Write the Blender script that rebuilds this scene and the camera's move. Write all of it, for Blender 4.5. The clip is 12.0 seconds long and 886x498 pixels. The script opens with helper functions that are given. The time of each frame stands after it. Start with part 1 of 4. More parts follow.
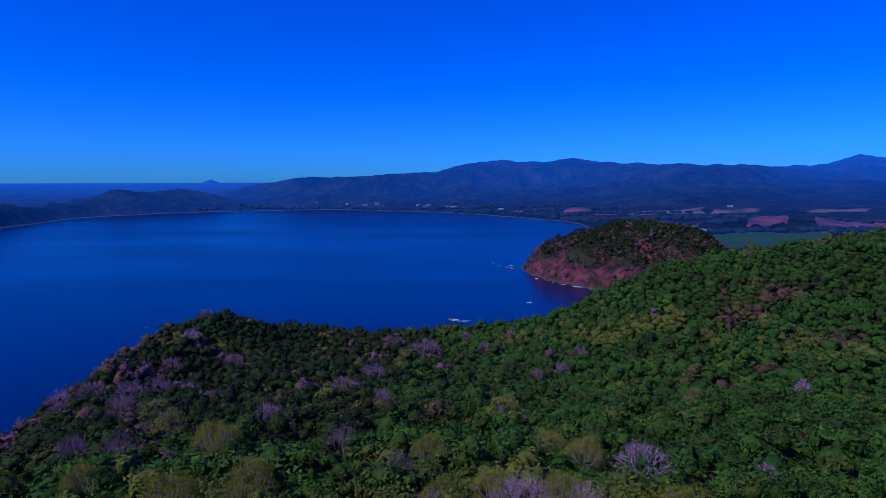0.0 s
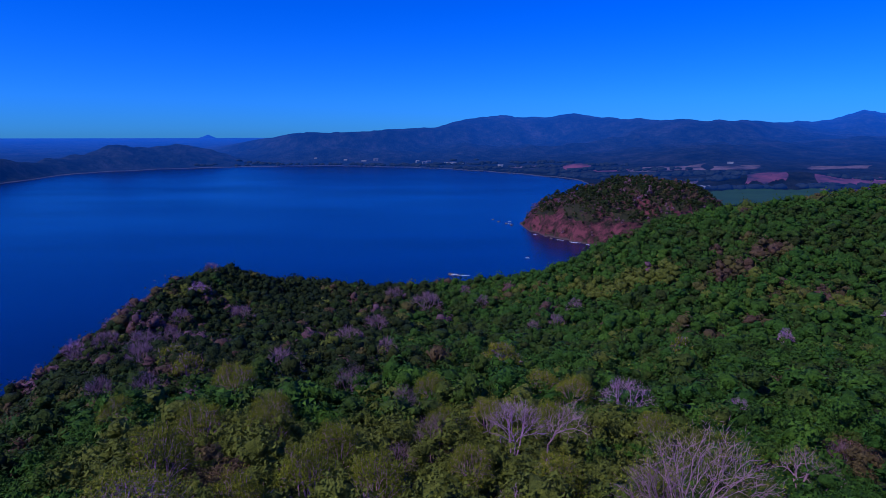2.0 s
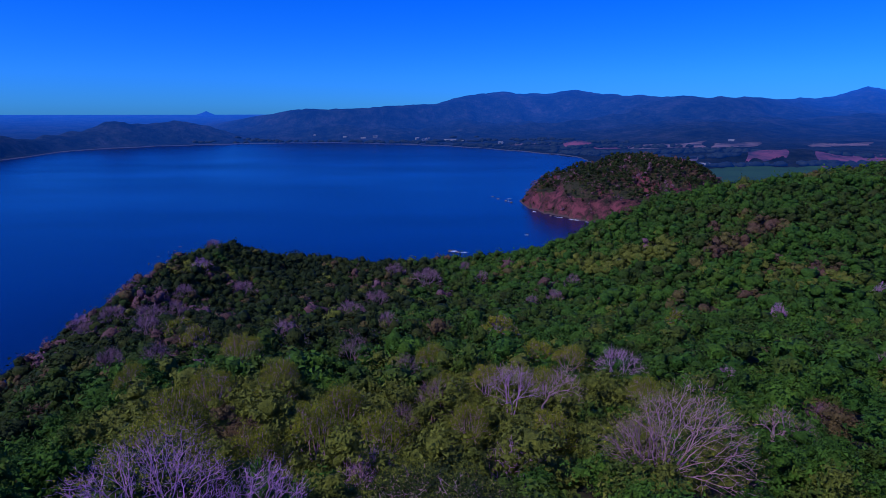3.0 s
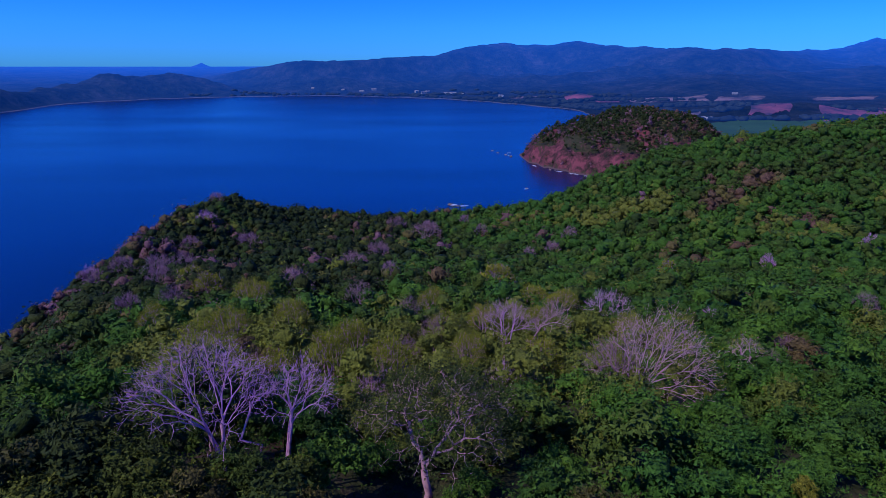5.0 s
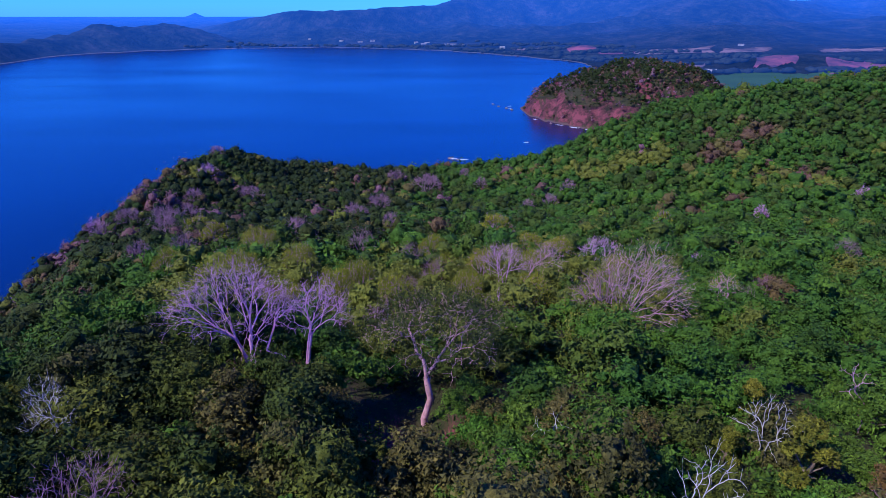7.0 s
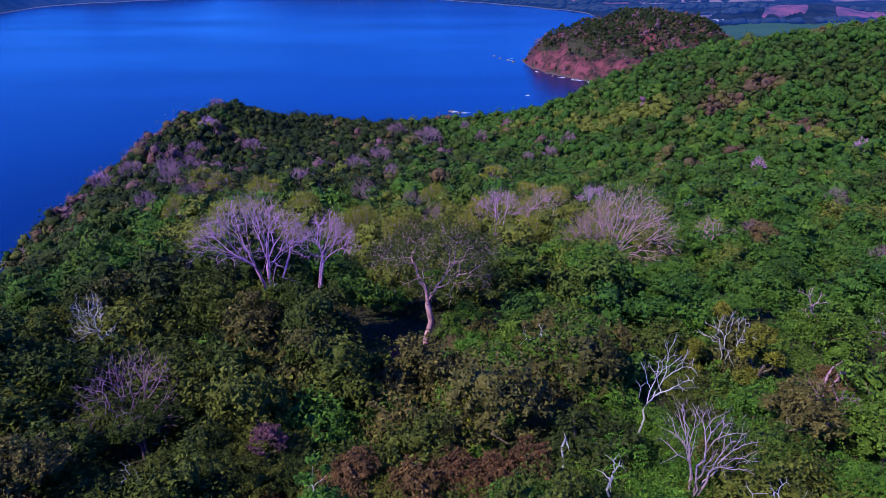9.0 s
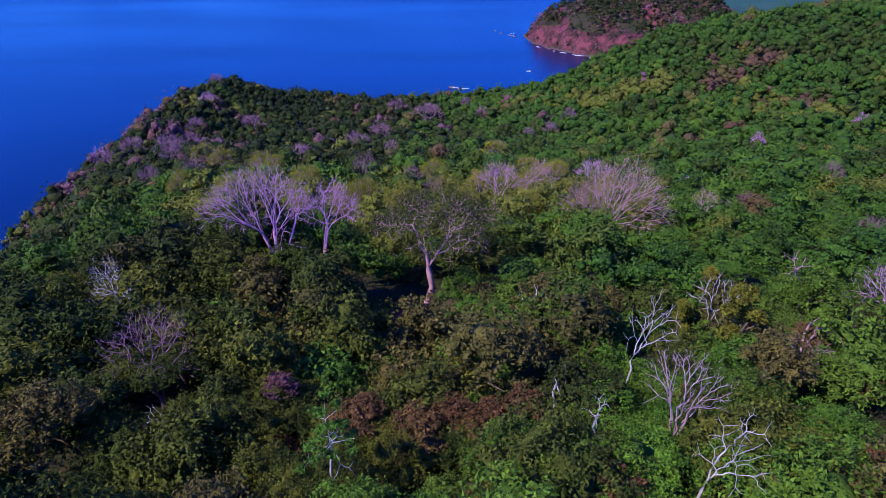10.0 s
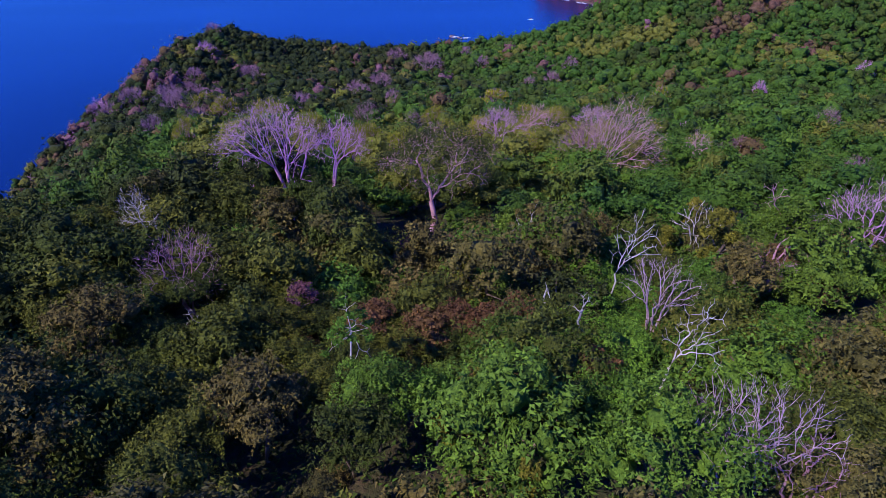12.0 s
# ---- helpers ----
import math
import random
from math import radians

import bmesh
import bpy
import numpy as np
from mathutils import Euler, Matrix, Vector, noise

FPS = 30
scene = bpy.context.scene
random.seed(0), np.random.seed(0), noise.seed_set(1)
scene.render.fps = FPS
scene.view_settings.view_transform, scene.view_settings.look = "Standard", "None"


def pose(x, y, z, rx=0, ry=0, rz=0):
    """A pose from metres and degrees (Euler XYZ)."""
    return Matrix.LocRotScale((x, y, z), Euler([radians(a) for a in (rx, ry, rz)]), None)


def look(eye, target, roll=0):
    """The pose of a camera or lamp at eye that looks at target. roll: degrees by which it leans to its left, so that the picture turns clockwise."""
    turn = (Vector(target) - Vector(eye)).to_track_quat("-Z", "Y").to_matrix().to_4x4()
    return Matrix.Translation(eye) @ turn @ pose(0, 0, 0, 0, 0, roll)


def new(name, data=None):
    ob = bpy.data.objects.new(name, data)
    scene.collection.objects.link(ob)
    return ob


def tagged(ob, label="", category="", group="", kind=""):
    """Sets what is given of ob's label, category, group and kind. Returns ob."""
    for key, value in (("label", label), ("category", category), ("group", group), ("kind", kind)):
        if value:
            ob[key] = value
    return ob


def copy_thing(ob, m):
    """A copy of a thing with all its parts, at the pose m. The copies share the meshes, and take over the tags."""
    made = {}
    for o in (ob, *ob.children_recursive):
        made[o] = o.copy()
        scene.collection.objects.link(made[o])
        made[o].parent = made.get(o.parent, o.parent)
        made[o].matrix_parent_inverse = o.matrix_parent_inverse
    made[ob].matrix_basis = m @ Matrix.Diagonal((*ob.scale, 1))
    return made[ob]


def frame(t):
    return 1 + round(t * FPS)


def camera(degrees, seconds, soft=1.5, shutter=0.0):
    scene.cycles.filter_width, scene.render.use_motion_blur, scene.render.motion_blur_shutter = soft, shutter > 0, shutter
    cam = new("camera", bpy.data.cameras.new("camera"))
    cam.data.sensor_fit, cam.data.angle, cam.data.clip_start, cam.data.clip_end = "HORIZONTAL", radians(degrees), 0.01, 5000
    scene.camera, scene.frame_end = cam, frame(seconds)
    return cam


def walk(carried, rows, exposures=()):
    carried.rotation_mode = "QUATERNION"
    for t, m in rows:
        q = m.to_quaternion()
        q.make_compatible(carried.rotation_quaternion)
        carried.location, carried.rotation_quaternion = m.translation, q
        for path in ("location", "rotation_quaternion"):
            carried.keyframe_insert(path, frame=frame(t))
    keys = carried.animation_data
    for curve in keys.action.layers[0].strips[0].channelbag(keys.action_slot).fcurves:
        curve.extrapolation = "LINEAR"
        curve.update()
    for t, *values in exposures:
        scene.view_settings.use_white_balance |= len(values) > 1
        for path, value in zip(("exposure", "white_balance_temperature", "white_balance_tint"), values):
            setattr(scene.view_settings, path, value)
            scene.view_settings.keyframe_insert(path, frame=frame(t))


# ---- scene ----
# A drone pulls back over a wooded hillside above a bay and tilts down. Sea level is z = 0.
cam = camera(73.8, 12.0, soft=0.7)
# seconds, eye, heading, tilt and roll in degrees
PATH = [
    (0, (0.408, -0.110, 129.657), -0.652, -6.522, -0.167),
    (1, (0.106, -4.117, 129.756), -0.696, -8.598, -0.115),
    (2, (-0.162, -8.315, 129.807), -0.730, -10.730, -0.068),
    (3, (-0.382, -12.391, 129.828), -0.759, -12.892, -0.029),
    (4, (-0.546, -16.183, 129.835), -0.781, -15.062, 0.002),
    (5, (-0.653, -19.640, 129.840), -0.795, -17.229, 0.023),
    (6, (-0.706, -22.777, 129.849), -0.798, -19.385, 0.032),
    (7, (-0.717, -25.648, 129.865), -0.786, -21.531, 0.028),
    (8, (-0.703, -28.319, 129.889), -0.758, -23.669, 0.008),
    (9, (-0.686, -30.847, 129.915), -0.716, -25.806, -0.027),
    (10, (-0.696, -33.269, 129.934), -0.666, -27.954, -0.081),
    (11, (-0.768, -35.590, 129.934), -0.621, -30.126, -0.155),
    (12, (-0.943, -37.788, 129.896), -0.599, -32.337, -0.250),
]


def aimed(eye, heading, tilt, roll):
    h, t = radians(heading), radians(tilt)
    way = Vector((-math.sin(h) * math.cos(t), math.cos(h) * math.cos(t), math.sin(t)))
    return look(eye, Vector(eye) + way, roll)


walk(cam, [(t, aimed(e, h, k, r)) for t, e, h, k, r in PATH],
     exposures=[(0.0, -0.66, 5600, 18), (3.0, -0.60, 5800, 18), (5.5, -0.12, 5950, 18), (7.0, 0.42, 6050, 16), (9.0, 0.53, 6250, 20), (12.0, 0.55, 6450, 27)])

# ---- world and sun ----
SUN_EL, SUN_AZ = 46.0, 238.0    # height, and bearing clockwise from +y
world = bpy.data.worlds.new("sky")
scene.world = world
world.use_nodes = True
wn, wl = world.node_tree.nodes, world.node_tree.links
wn.clear()
sky = wn.new("ShaderNodeTexSky")
sky.sky_type, sky.sun_disc = "NISHITA", False
sky.sun_elevation, sky.sun_rotation = radians(SUN_EL), radians(SUN_AZ)
sky.altitude, sky.air_density, sky.dust_density, sky.ozone_density = 100, 1.0, 0.2, 3.0
deep = wn.new("ShaderNodeHueSaturation")
deep.inputs["Saturation"].default_value = 1.35
deep.inputs["Value"].default_value = 1.0
tint = wn.new("ShaderNodeMix")
tint.data_type, tint.blend_type = "RGBA", "MULTIPLY"
tint.inputs["Factor"].default_value = 1.0
tint.inputs["B"].default_value = (0.085, 0.435, 1.50, 1)
back = wn.new("ShaderNodeBackground")
back.inputs["Strength"].default_value = 0.150
wout = wn.new("ShaderNodeOutputWorld")
wl.new(sky.outputs[0], deep.inputs["Color"])
wl.new(deep.outputs[0], tint.inputs["A"])
wl.new(tint.outputs["Result"], back.inputs["Color"])
wl.new(back.outputs[0], wout.inputs[0])

sun = new("sun", bpy.data.lights.new("sun", "SUN"))
sun.data.energy, sun.data.angle, sun.data.color = 3.65, radians(0.5), (1.0, 0.93, 0.84)
_a, _e = radians(SUN_AZ), radians(SUN_EL)
sun.matrix_world = look((math.sin(_a) * math.cos(_e) * 300, math.cos(_a) * math.cos(_e) * 300, 300 * math.sin(_e) + 100), (0, 0, 100))

# ---- materials ----


def nodes_of(name):
    mat = bpy.data.materials.new(name)
    mat.use_nodes = True
    nt = mat.node_tree
    return mat, nt.nodes, nt.links, nt.nodes["Principled BSDF"]


def ramp_of(n, stops):
    r = n.new("ShaderNodeValToRGB")
    els = r.color_ramp.elements
    while len(els) < len(stops):
        els.new(0.5)
    for e, (p, c) in zip(els, stops):
        e.position, e.color = p, (*c, 1)
    return r


def noise_of(n, l, scale, detail=4, rough=0.6, vec=None):
    t = n.new("ShaderNodeTexNoise")
    t.inputs["Scale"].default_value, t.inputs["Detail"].default_value, t.inputs["Roughness"].default_value = scale, detail, rough
    if vec is not None:
        l.new(vec, t.inputs["Vector"])
    return t


def mix_of(n, l, fac, a, b, mode="MIX"):
    m = n.new("ShaderNodeMix")
    m.data_type, m.blend_type = "RGBA", mode
    for sock, v in (("Factor", fac), ("A", a), ("B", b)):
        s = [i for i in m.inputs if i.name == sock and (sock == "Factor" and i.type == "VALUE" or sock != "Factor" and i.type == "RGBA")][0]
        if isinstance(v, (int, float)):
            s.default_value = v
        elif isinstance(v, tuple):
            s.default_value = (*v, 1)
        else:
            l.new(v, s)
    return [o for o in m.outputs if o.type == "RGBA"][0]


def leaf_material(name, stops, per_object, inner=False):
    """Leaves: each tree takes its own hue from the ramp, each leaf a little of its own. inner: the close mass of leaves inside a crown."""
    mat, n, l, b = nodes_of(name)
    r = ramp_of(n, stops)
    if per_object:
        src = n.new("ShaderNodeObjectInfo").outputs["Random"]
    else:
        at = n.new("ShaderNodeAttribute")
        at.attribute_name = "hue"
        src = at.outputs["Fac"]
    l.new(src, r.inputs[0])
    g = n.new("ShaderNodeNewGeometry")
    leaf = ramp_of(n, [(0.0, (0.46, 0.50, 0.45)), (0.5, (0.90, 0.91, 0.92)), (1.0, (1.34, 1.32, 1.1))] if per_object else [(0.0, (0.70, 0.72, 0.72)), (0.5, (0.90, 0.92, 0.96)), (1.0, (1.10, 1.10, 1.04))])
    if inner:
        mass = noise_of(n, l, 5.0 if per_object else 1.5, 4, 0.7, g.outputs["Position"])
        tone = n.new("ShaderNodeMapRange")
        tone.inputs["From Min"].default_value, tone.inputs["From Max"].default_value = 0.32, 0.68
        l.new(mass.outputs[0], tone.inputs["Value"])
        l.new(tone.outputs[0], leaf.inputs[0])
        bp = n.new("ShaderNodeBump")
        bp.inputs["Strength"].default_value, bp.inputs["Distance"].default_value = 0.8, 0.2 if per_object else 1.2
        l.new(mass.outputs[0], bp.inputs["Height"])
        l.new(bp.outputs[0], b.inputs["Normal"])
    else:
        l.new(g.outputs["Random Per Island"], leaf.inputs[0])
    c1 = mix_of(n, l, 1.0, r.outputs[0], leaf.outputs[0], "MULTIPLY")
    nz = noise_of(n, l, 0.9, 3, 0.6, g.outputs["Position"])
    patch = ramp_of(n, [(0.35, (0.70, 0.72, 0.70)), (0.65, (1.25, 1.2, 1.1))])
    l.new(nz.outputs[0], patch.inputs[0])
    c2 = mix_of(n, l, 1.0, c1, patch.outputs[0], "MULTIPLY")
    l.new(c2, b.inputs["Base Color"])
    b.inputs["Roughness"].default_value = 0.75
    b.inputs["Specular IOR Level"].default_value = 0.06
    return mat


def bark_material(name, dark, light, scale=2.0):
    mat, n, l, b = nodes_of(name)
    g = n.new("ShaderNodeNewGeometry")
    nz = noise_of(n, l, scale, 5, 0.65, g.outputs["Position"])
    fine = noise_of(n, l, scale * 9, 3, 0.6, g.outputs["Position"])
    r = ramp_of(n, [(0.3, dark), (0.65, light)])
    l.new(nz.outputs[0], r.inputs[0])
    l.new(r.outputs[0], b.inputs["Base Color"])
    bp = n.new("ShaderNodeBump")
    bp.inputs["Strength"].default_value = 0.4
    bp.inputs["Distance"].default_value = 0.03
    l.new(fine.outputs[0], bp.inputs["Height"])
    l.new(bp.outputs[0], b.inputs["Normal"])
    b.inputs["Roughness"].default_value = 0.85
    b.inputs["Specular IOR Level"].default_value = 0.12
    return mat


GREENS = [(0.0, (0.058, 0.104, 0.018)), (0.25, (0.068, 0.130, 0.018)), (0.5, (0.060, 0.150, 0.020)), (0.75, (0.086, 0.146, 0.021)), (1.0, (0.082, 0.168, 0.021))]
DUSKY = [(0.0, (0.038, 0.052, 0.014)), (0.35, (0.052, 0.078, 0.016)), (0.7, (0.078, 0.096, 0.018)), (1.0, (0.105, 0.118, 0.020))]
MIXED = [(0.0, (0.028, 0.046, 0.015)), (0.12, (0.052, 0.066, 0.016)), (0.20, (0.034, 0.062, 0.015)), (0.28, (0.064, 0.098, 0.017)), (0.36, (0.040, 0.088, 0.016)), (0.44, (0.062, 0.136, 0.019)),
         (0.51, (0.042, 0.112, 0.018)), (0.60, (0.076, 0.162, 0.019)), (0.66, (0.078, 0.112, 0.020)), (0.74, (0.150, 0.170, 0.028)),
         (0.80, (0.130, 0.100, 0.038)), (0.88, (0.140, 0.078, 0.054)), (0.95, (0.180, 0.092, 0.100)), (1.0, (0.235, 0.120, 0.160))]
HUES = {
    "green": GREENS,
    "dusky green": DUSKY,
    "olive": [(0.0, (0.066, 0.066, 0.024)), (0.5, (0.100, 0.094, 0.028)), (1.0, (0.135, 0.108, 0.036))],
    "withered brown": [(0.0, (0.085, 0.046, 0.024)), (0.5, (0.125, 0.066, 0.034)), (1.0, (0.140, 0.090, 0.036))],
    "faded pink": [(0.0, (0.14, 0.065, 0.085)), (1.0, (0.19, 0.085, 0.105))],
    "yellow-green": [(0.0, (0.13, 0.14, 0.020)), (1.0, (0.18, 0.17, 0.024))],
    "fresh green": [(0.0, (0.072, 0.175, 0.022)), (1.0, (0.105, 0.225, 0.024))],
    "budding yellow": [(0.0, (0.19, 0.205, 0.020)), (1.0, (0.25, 0.25, 0.026))],
}
M_LEAF, M_DUSK, M_OLIVE, M_BROWN, M_PINK, M_YELLOW, M_FRESH, M_BUD = [leaf_material(k + " leaves", v, True) for k, v in HUES.items()]
M_INNER = {m: leaf_material(k + " leaf mass", v, True, True) for m, (k, v) in zip((M_LEAF, M_DUSK, M_OLIVE, M_BROWN, M_PINK, M_YELLOW, M_FRESH), HUES.items())}
M_WOODS = leaf_material("mixed woodland leaves", MIXED, False)
M_WOODS_IN = leaf_material("mixed woodland leaf mass", MIXED, False, True)
M_BARK = bark_material("pale lilac-grey bark", (0.36, 0.17, 0.30), (0.57, 0.30, 0.47))
M_PALE = bark_material("weathered pinkish-white wood", (0.28, 0.18, 0.22), (0.48, 0.35, 0.40), 4.0)
M_ROSY = bark_material("pinkish-tan bark", (0.36, 0.18, 0.23), (0.56, 0.32, 0.37))
M_DIM = bark_material("dull pinkish-grey twigs", (0.21, 0.11, 0.14), (0.34, 0.19, 0.25), 0.4)
M_WHITE = bark_material("bleached white bark", (0.30, 0.27, 0.27), (0.55, 0.51, 0.50))
M_TRUNK = bark_material("brown trunk bark", (0.09, 0.065, 0.05), (0.20, 0.15, 0.12))


def ground_material():
    mat, n, l, b = nodes_of("forest floor and red earth")
    g = n.new("ShaderNodeNewGeometry")
    fine = noise_of(n, l, 0.5, 6, 0.7, g.outputs["Position"])
    floor_c = ramp_of(n, [(0.3, (0.020, 0.028, 0.012)), (0.5, (0.040, 0.044, 0.018)), (0.72, (0.085, 0.058, 0.036))])
    l.new(fine.outputs[0], floor_c.inputs[0])
    rock_c = ramp_of(n, [(0.38, (0.022, 0.020, 0.014)), (0.48, (0.085, 0.032, 0.034)), (0.58, (0.19, 0.054, 0.064))])
    gully = noise_of(n, l, 0.06, 6, 0.72, g.outputs["Position"])
    l.new(gully.outputs[0], rock_c.inputs[0])
    sep = n.new("ShaderNodeSeparateXYZ")
    l.new(g.outputs["True Normal"], sep.inputs[0])
    steep = ramp_of(n, [(0.82, (1, 1, 1)), (0.935, (0, 0, 0))])
    l.new(sep.outputs["Z"], steep.inputs[0])
    c = mix_of(n, l, steep.outputs[0], floor_c.outputs[0], rock_c.outputs[0])
    pos = n.new("ShaderNodeSeparateXYZ")
    l.new(g.outputs["Position"], pos.inputs[0])
    low = ramp_of(n, [(0.0, (1, 1, 1)), (1.0, (0, 0, 0))])
    mp = n.new("ShaderNodeMapRange")
    mp.inputs["From Min"].default_value, mp.inputs["From Max"].default_value = 0.7, 1.8
    l.new(pos.outputs["Z"], mp.inputs["Value"])
    l.new(mp.outputs[0], low.inputs[0])
    c2 = mix_of(n, l, low.outputs[0], c, (0.10, 0.066, 0.062))
    l.new(c2, b.inputs["Base Color"])
    bp = n.new("ShaderNodeBump")
    bp.inputs["Strength"].default_value, bp.inputs["Distance"].default_value = 0.8, 0.6
    l.new(fine.outputs[0], bp.inputs["Height"])
    l.new(bp.outputs[0], b.inputs["Normal"])
    b.inputs["Roughness"].default_value = 0.9
    b.inputs["Specular IOR Level"].default_value = 0.1
    return mat


def distance_material():
    """The far coast and hills: woods and fields, with the blue of kilometres of air added as emission."""
    mat, n, l, b = nodes_of("far wooded hills glowing with blue haze")
    g = n.new("ShaderNodeNewGeometry")
    big = noise_of(n, l, 0.006, 7, 0.66, g.outputs["Position"])
    fine = noise_of(n, l, 0.03, 5, 0.7, g.outputs["Position"])
    wood = ramp_of(n, [(0.42, (0.002, 0.006, 0.005)), (0.51, (0.010, 0.017, 0.011)), (0.62, (0.030, 0.032, 0.030))])
    both = mix_of(n, l, 0.5, big.outputs[0], fine.outputs[0])
    l.new(both, wood.inputs[0])
    pos = n.new("ShaderNodeSeparateXYZ")
    l.new(g.outputs["Position"], pos.inputs[0])
    mp = n.new("ShaderNodeMapRange")
    mp.inputs["From Min"].default_value, mp.inputs["From Max"].default_value = 1.0, 1.4
    mp.inputs["To Min"].default_value, mp.inputs["To Max"].default_value = 1.0, 0.0
    l.new(pos.outputs["Z"], mp.inputs["Value"])
    c = mix_of(n, l, mp.outputs[0], wood.outputs[0], (0.105, 0.09, 0.085))
    l.new(c, b.inputs["Base Color"])
    b.inputs["Roughness"].default_value = 0.95
    b.inputs["Specular IOR Level"].default_value = 0.05
    canopy_bump = n.new("ShaderNodeBump")
    canopy_bump.inputs["Strength"].default_value, canopy_bump.inputs["Distance"].default_value = 0.9, 40.0
    folds = noise_of(n, l, 0.011, 8, 0.62, g.outputs["Position"])
    l.new(folds.outputs[0], canopy_bump.inputs["Height"])
    l.new(canopy_bump.outputs[0], b.inputs["Normal"])
    # the haze is a blue glow of the surface itself, growing with distance
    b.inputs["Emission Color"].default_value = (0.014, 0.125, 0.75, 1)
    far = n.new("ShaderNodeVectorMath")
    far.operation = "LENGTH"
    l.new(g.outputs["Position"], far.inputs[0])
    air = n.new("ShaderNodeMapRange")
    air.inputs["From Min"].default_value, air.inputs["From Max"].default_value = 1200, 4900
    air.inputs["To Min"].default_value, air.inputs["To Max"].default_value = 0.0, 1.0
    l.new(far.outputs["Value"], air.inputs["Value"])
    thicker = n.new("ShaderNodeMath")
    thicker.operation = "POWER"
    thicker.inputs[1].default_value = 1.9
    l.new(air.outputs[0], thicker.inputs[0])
    haze_glow = n.new("ShaderNodeMath")
    haze_glow.operation = "MULTIPLY_ADD"
    haze_glow.inputs[1].default_value, haze_glow.inputs[2].default_value = 0.92, 0.075
    l.new(thicker.outputs[0], haze_glow.inputs[0])
    l.new(haze_glow.outputs[0], b.inputs["Emission Strength"])
    return mat


def water_material():
    mat, n, l, b = nodes_of("deep blue sea")
    g = n.new("ShaderNodeNewGeometry")
    waves = noise_of(n, l, 0.22, 4, 0.6, g.outputs["Position"])
    st = n.new("ShaderNodeMapping")
    st.inputs["Scale"].default_value = (0.0013, 0.0030, 1)
    l.new(g.outputs["Position"], st.inputs["Vector"])
    slick = noise_of(n, l, 1.0, 3, 0.5, st.outputs[0])
    col = ramp_of(n, [(0.38, (0.0013, 0.0100, 0.058)), (0.66, (0.0019, 0.0140, 0.074))])
    l.new(slick.outputs[0], col.inputs[0])
    l.new(col.outputs[0], b.inputs["Base Color"])
    rg = ramp_of(n, [(0.36, (0.27, 0.27, 0.27)), (0.66, (0.20, 0.20, 0.20))])
    l.new(slick.outputs[0], rg.inputs[0])
    l.new(rg.outputs[0], b.inputs["Roughness"])
    bp = n.new("ShaderNodeBump")
    bp.inputs["Strength"].default_value, bp.inputs["Distance"].default_value = 0.008, 0.5
    l.new(waves.outputs[0], bp.inputs["Height"])
    l.new(bp.outputs[0], b.inputs["Normal"])
    b.inputs["IOR"].default_value = 1.333
    return mat


def plain_material(name, a, c, scale, rough=0.9):
    mat, n, l, b = nodes_of(name)
    g = n.new("ShaderNodeNewGeometry")
    nz = noise_of(n, l, scale, 5, 0.65, g.outputs["Position"])
    r = ramp_of(n, [(0.35, a), (0.65, c)])
    l.new(nz.outputs[0], r.inputs[0])
    l.new(r.outputs[0], b.inputs["Base Color"])
    b.inputs["Roughness"].default_value = rough
    return mat


M_GROUND, M_FAR, M_SEA = ground_material(), distance_material(), water_material()
M_FOAM = plain_material("white surf", (0.55, 0.58, 0.6), (0.8, 0.82, 0.84), 0.4)
M_ROCK = plain_material("wet dark rock", (0.10, 0.07, 0.06), (0.26, 0.16, 0.13), 0.3)

# ---- lay of the land ----


def smooth(a, b, v):
    t = np.clip((v - a) / (b - a), 0, 1)
    return t * t * (3 - 2 * t)


_rng = np.random.default_rng(7)
_WAVES = [(_rng.uniform(0, 2 * np.pi), _rng.uniform(0, 2 * np.pi), 2 ** (k / 3)) for k in range(18)]


def rumple(x, y, size):
    """Uneven ground, about -1 to 1, with lumps of the given size and finer ones."""
    v = 0
    for a, ph, f in _WAVES:
        u = (x * math.cos(a) + y * math.sin(a)) * 2 * np.pi * f / (size * 2)
        v = v + np.sin(u + ph + 1.3 * np.sin(u * 0.37 + ph * 2)) / f ** 0.9
    return v / 3.0


BAY_DEG = (-90, -60, -45, -36.9, -30.9, -25, -20.2, -10, 0.9, 9, 16.4, 21, 30, 60, 90)
BAY_R = (4900, 2600, 2000, 2030, 2560, 2720, 2790, 2815, 2480, 2086, 1748, 1500, 1250, 1100, 1100)
# outline of the hills behind the bay: bearing as x / y, and rise over the horizon per metre of way
SIL_T = (-0.90, -0.40, -0.388, -0.376, -0.27, -0.235, -0.16, -0.08, -0.004, 0.073, 0.11, 0.15, 0.19, 0.235, 0.30, 0.40, 0.47, 0.52, 0.59, 0.66, 0.715, 0.75, 0.85, 1.2)
SIL_H = (0, 0, 4, 0, 0, 7, 9, 13, 16, 34, 38, 34, 36, 39, 32, 29, 28, 29, 25, 28, 46, 40, 36, 30)
CAM_Z = 130.0


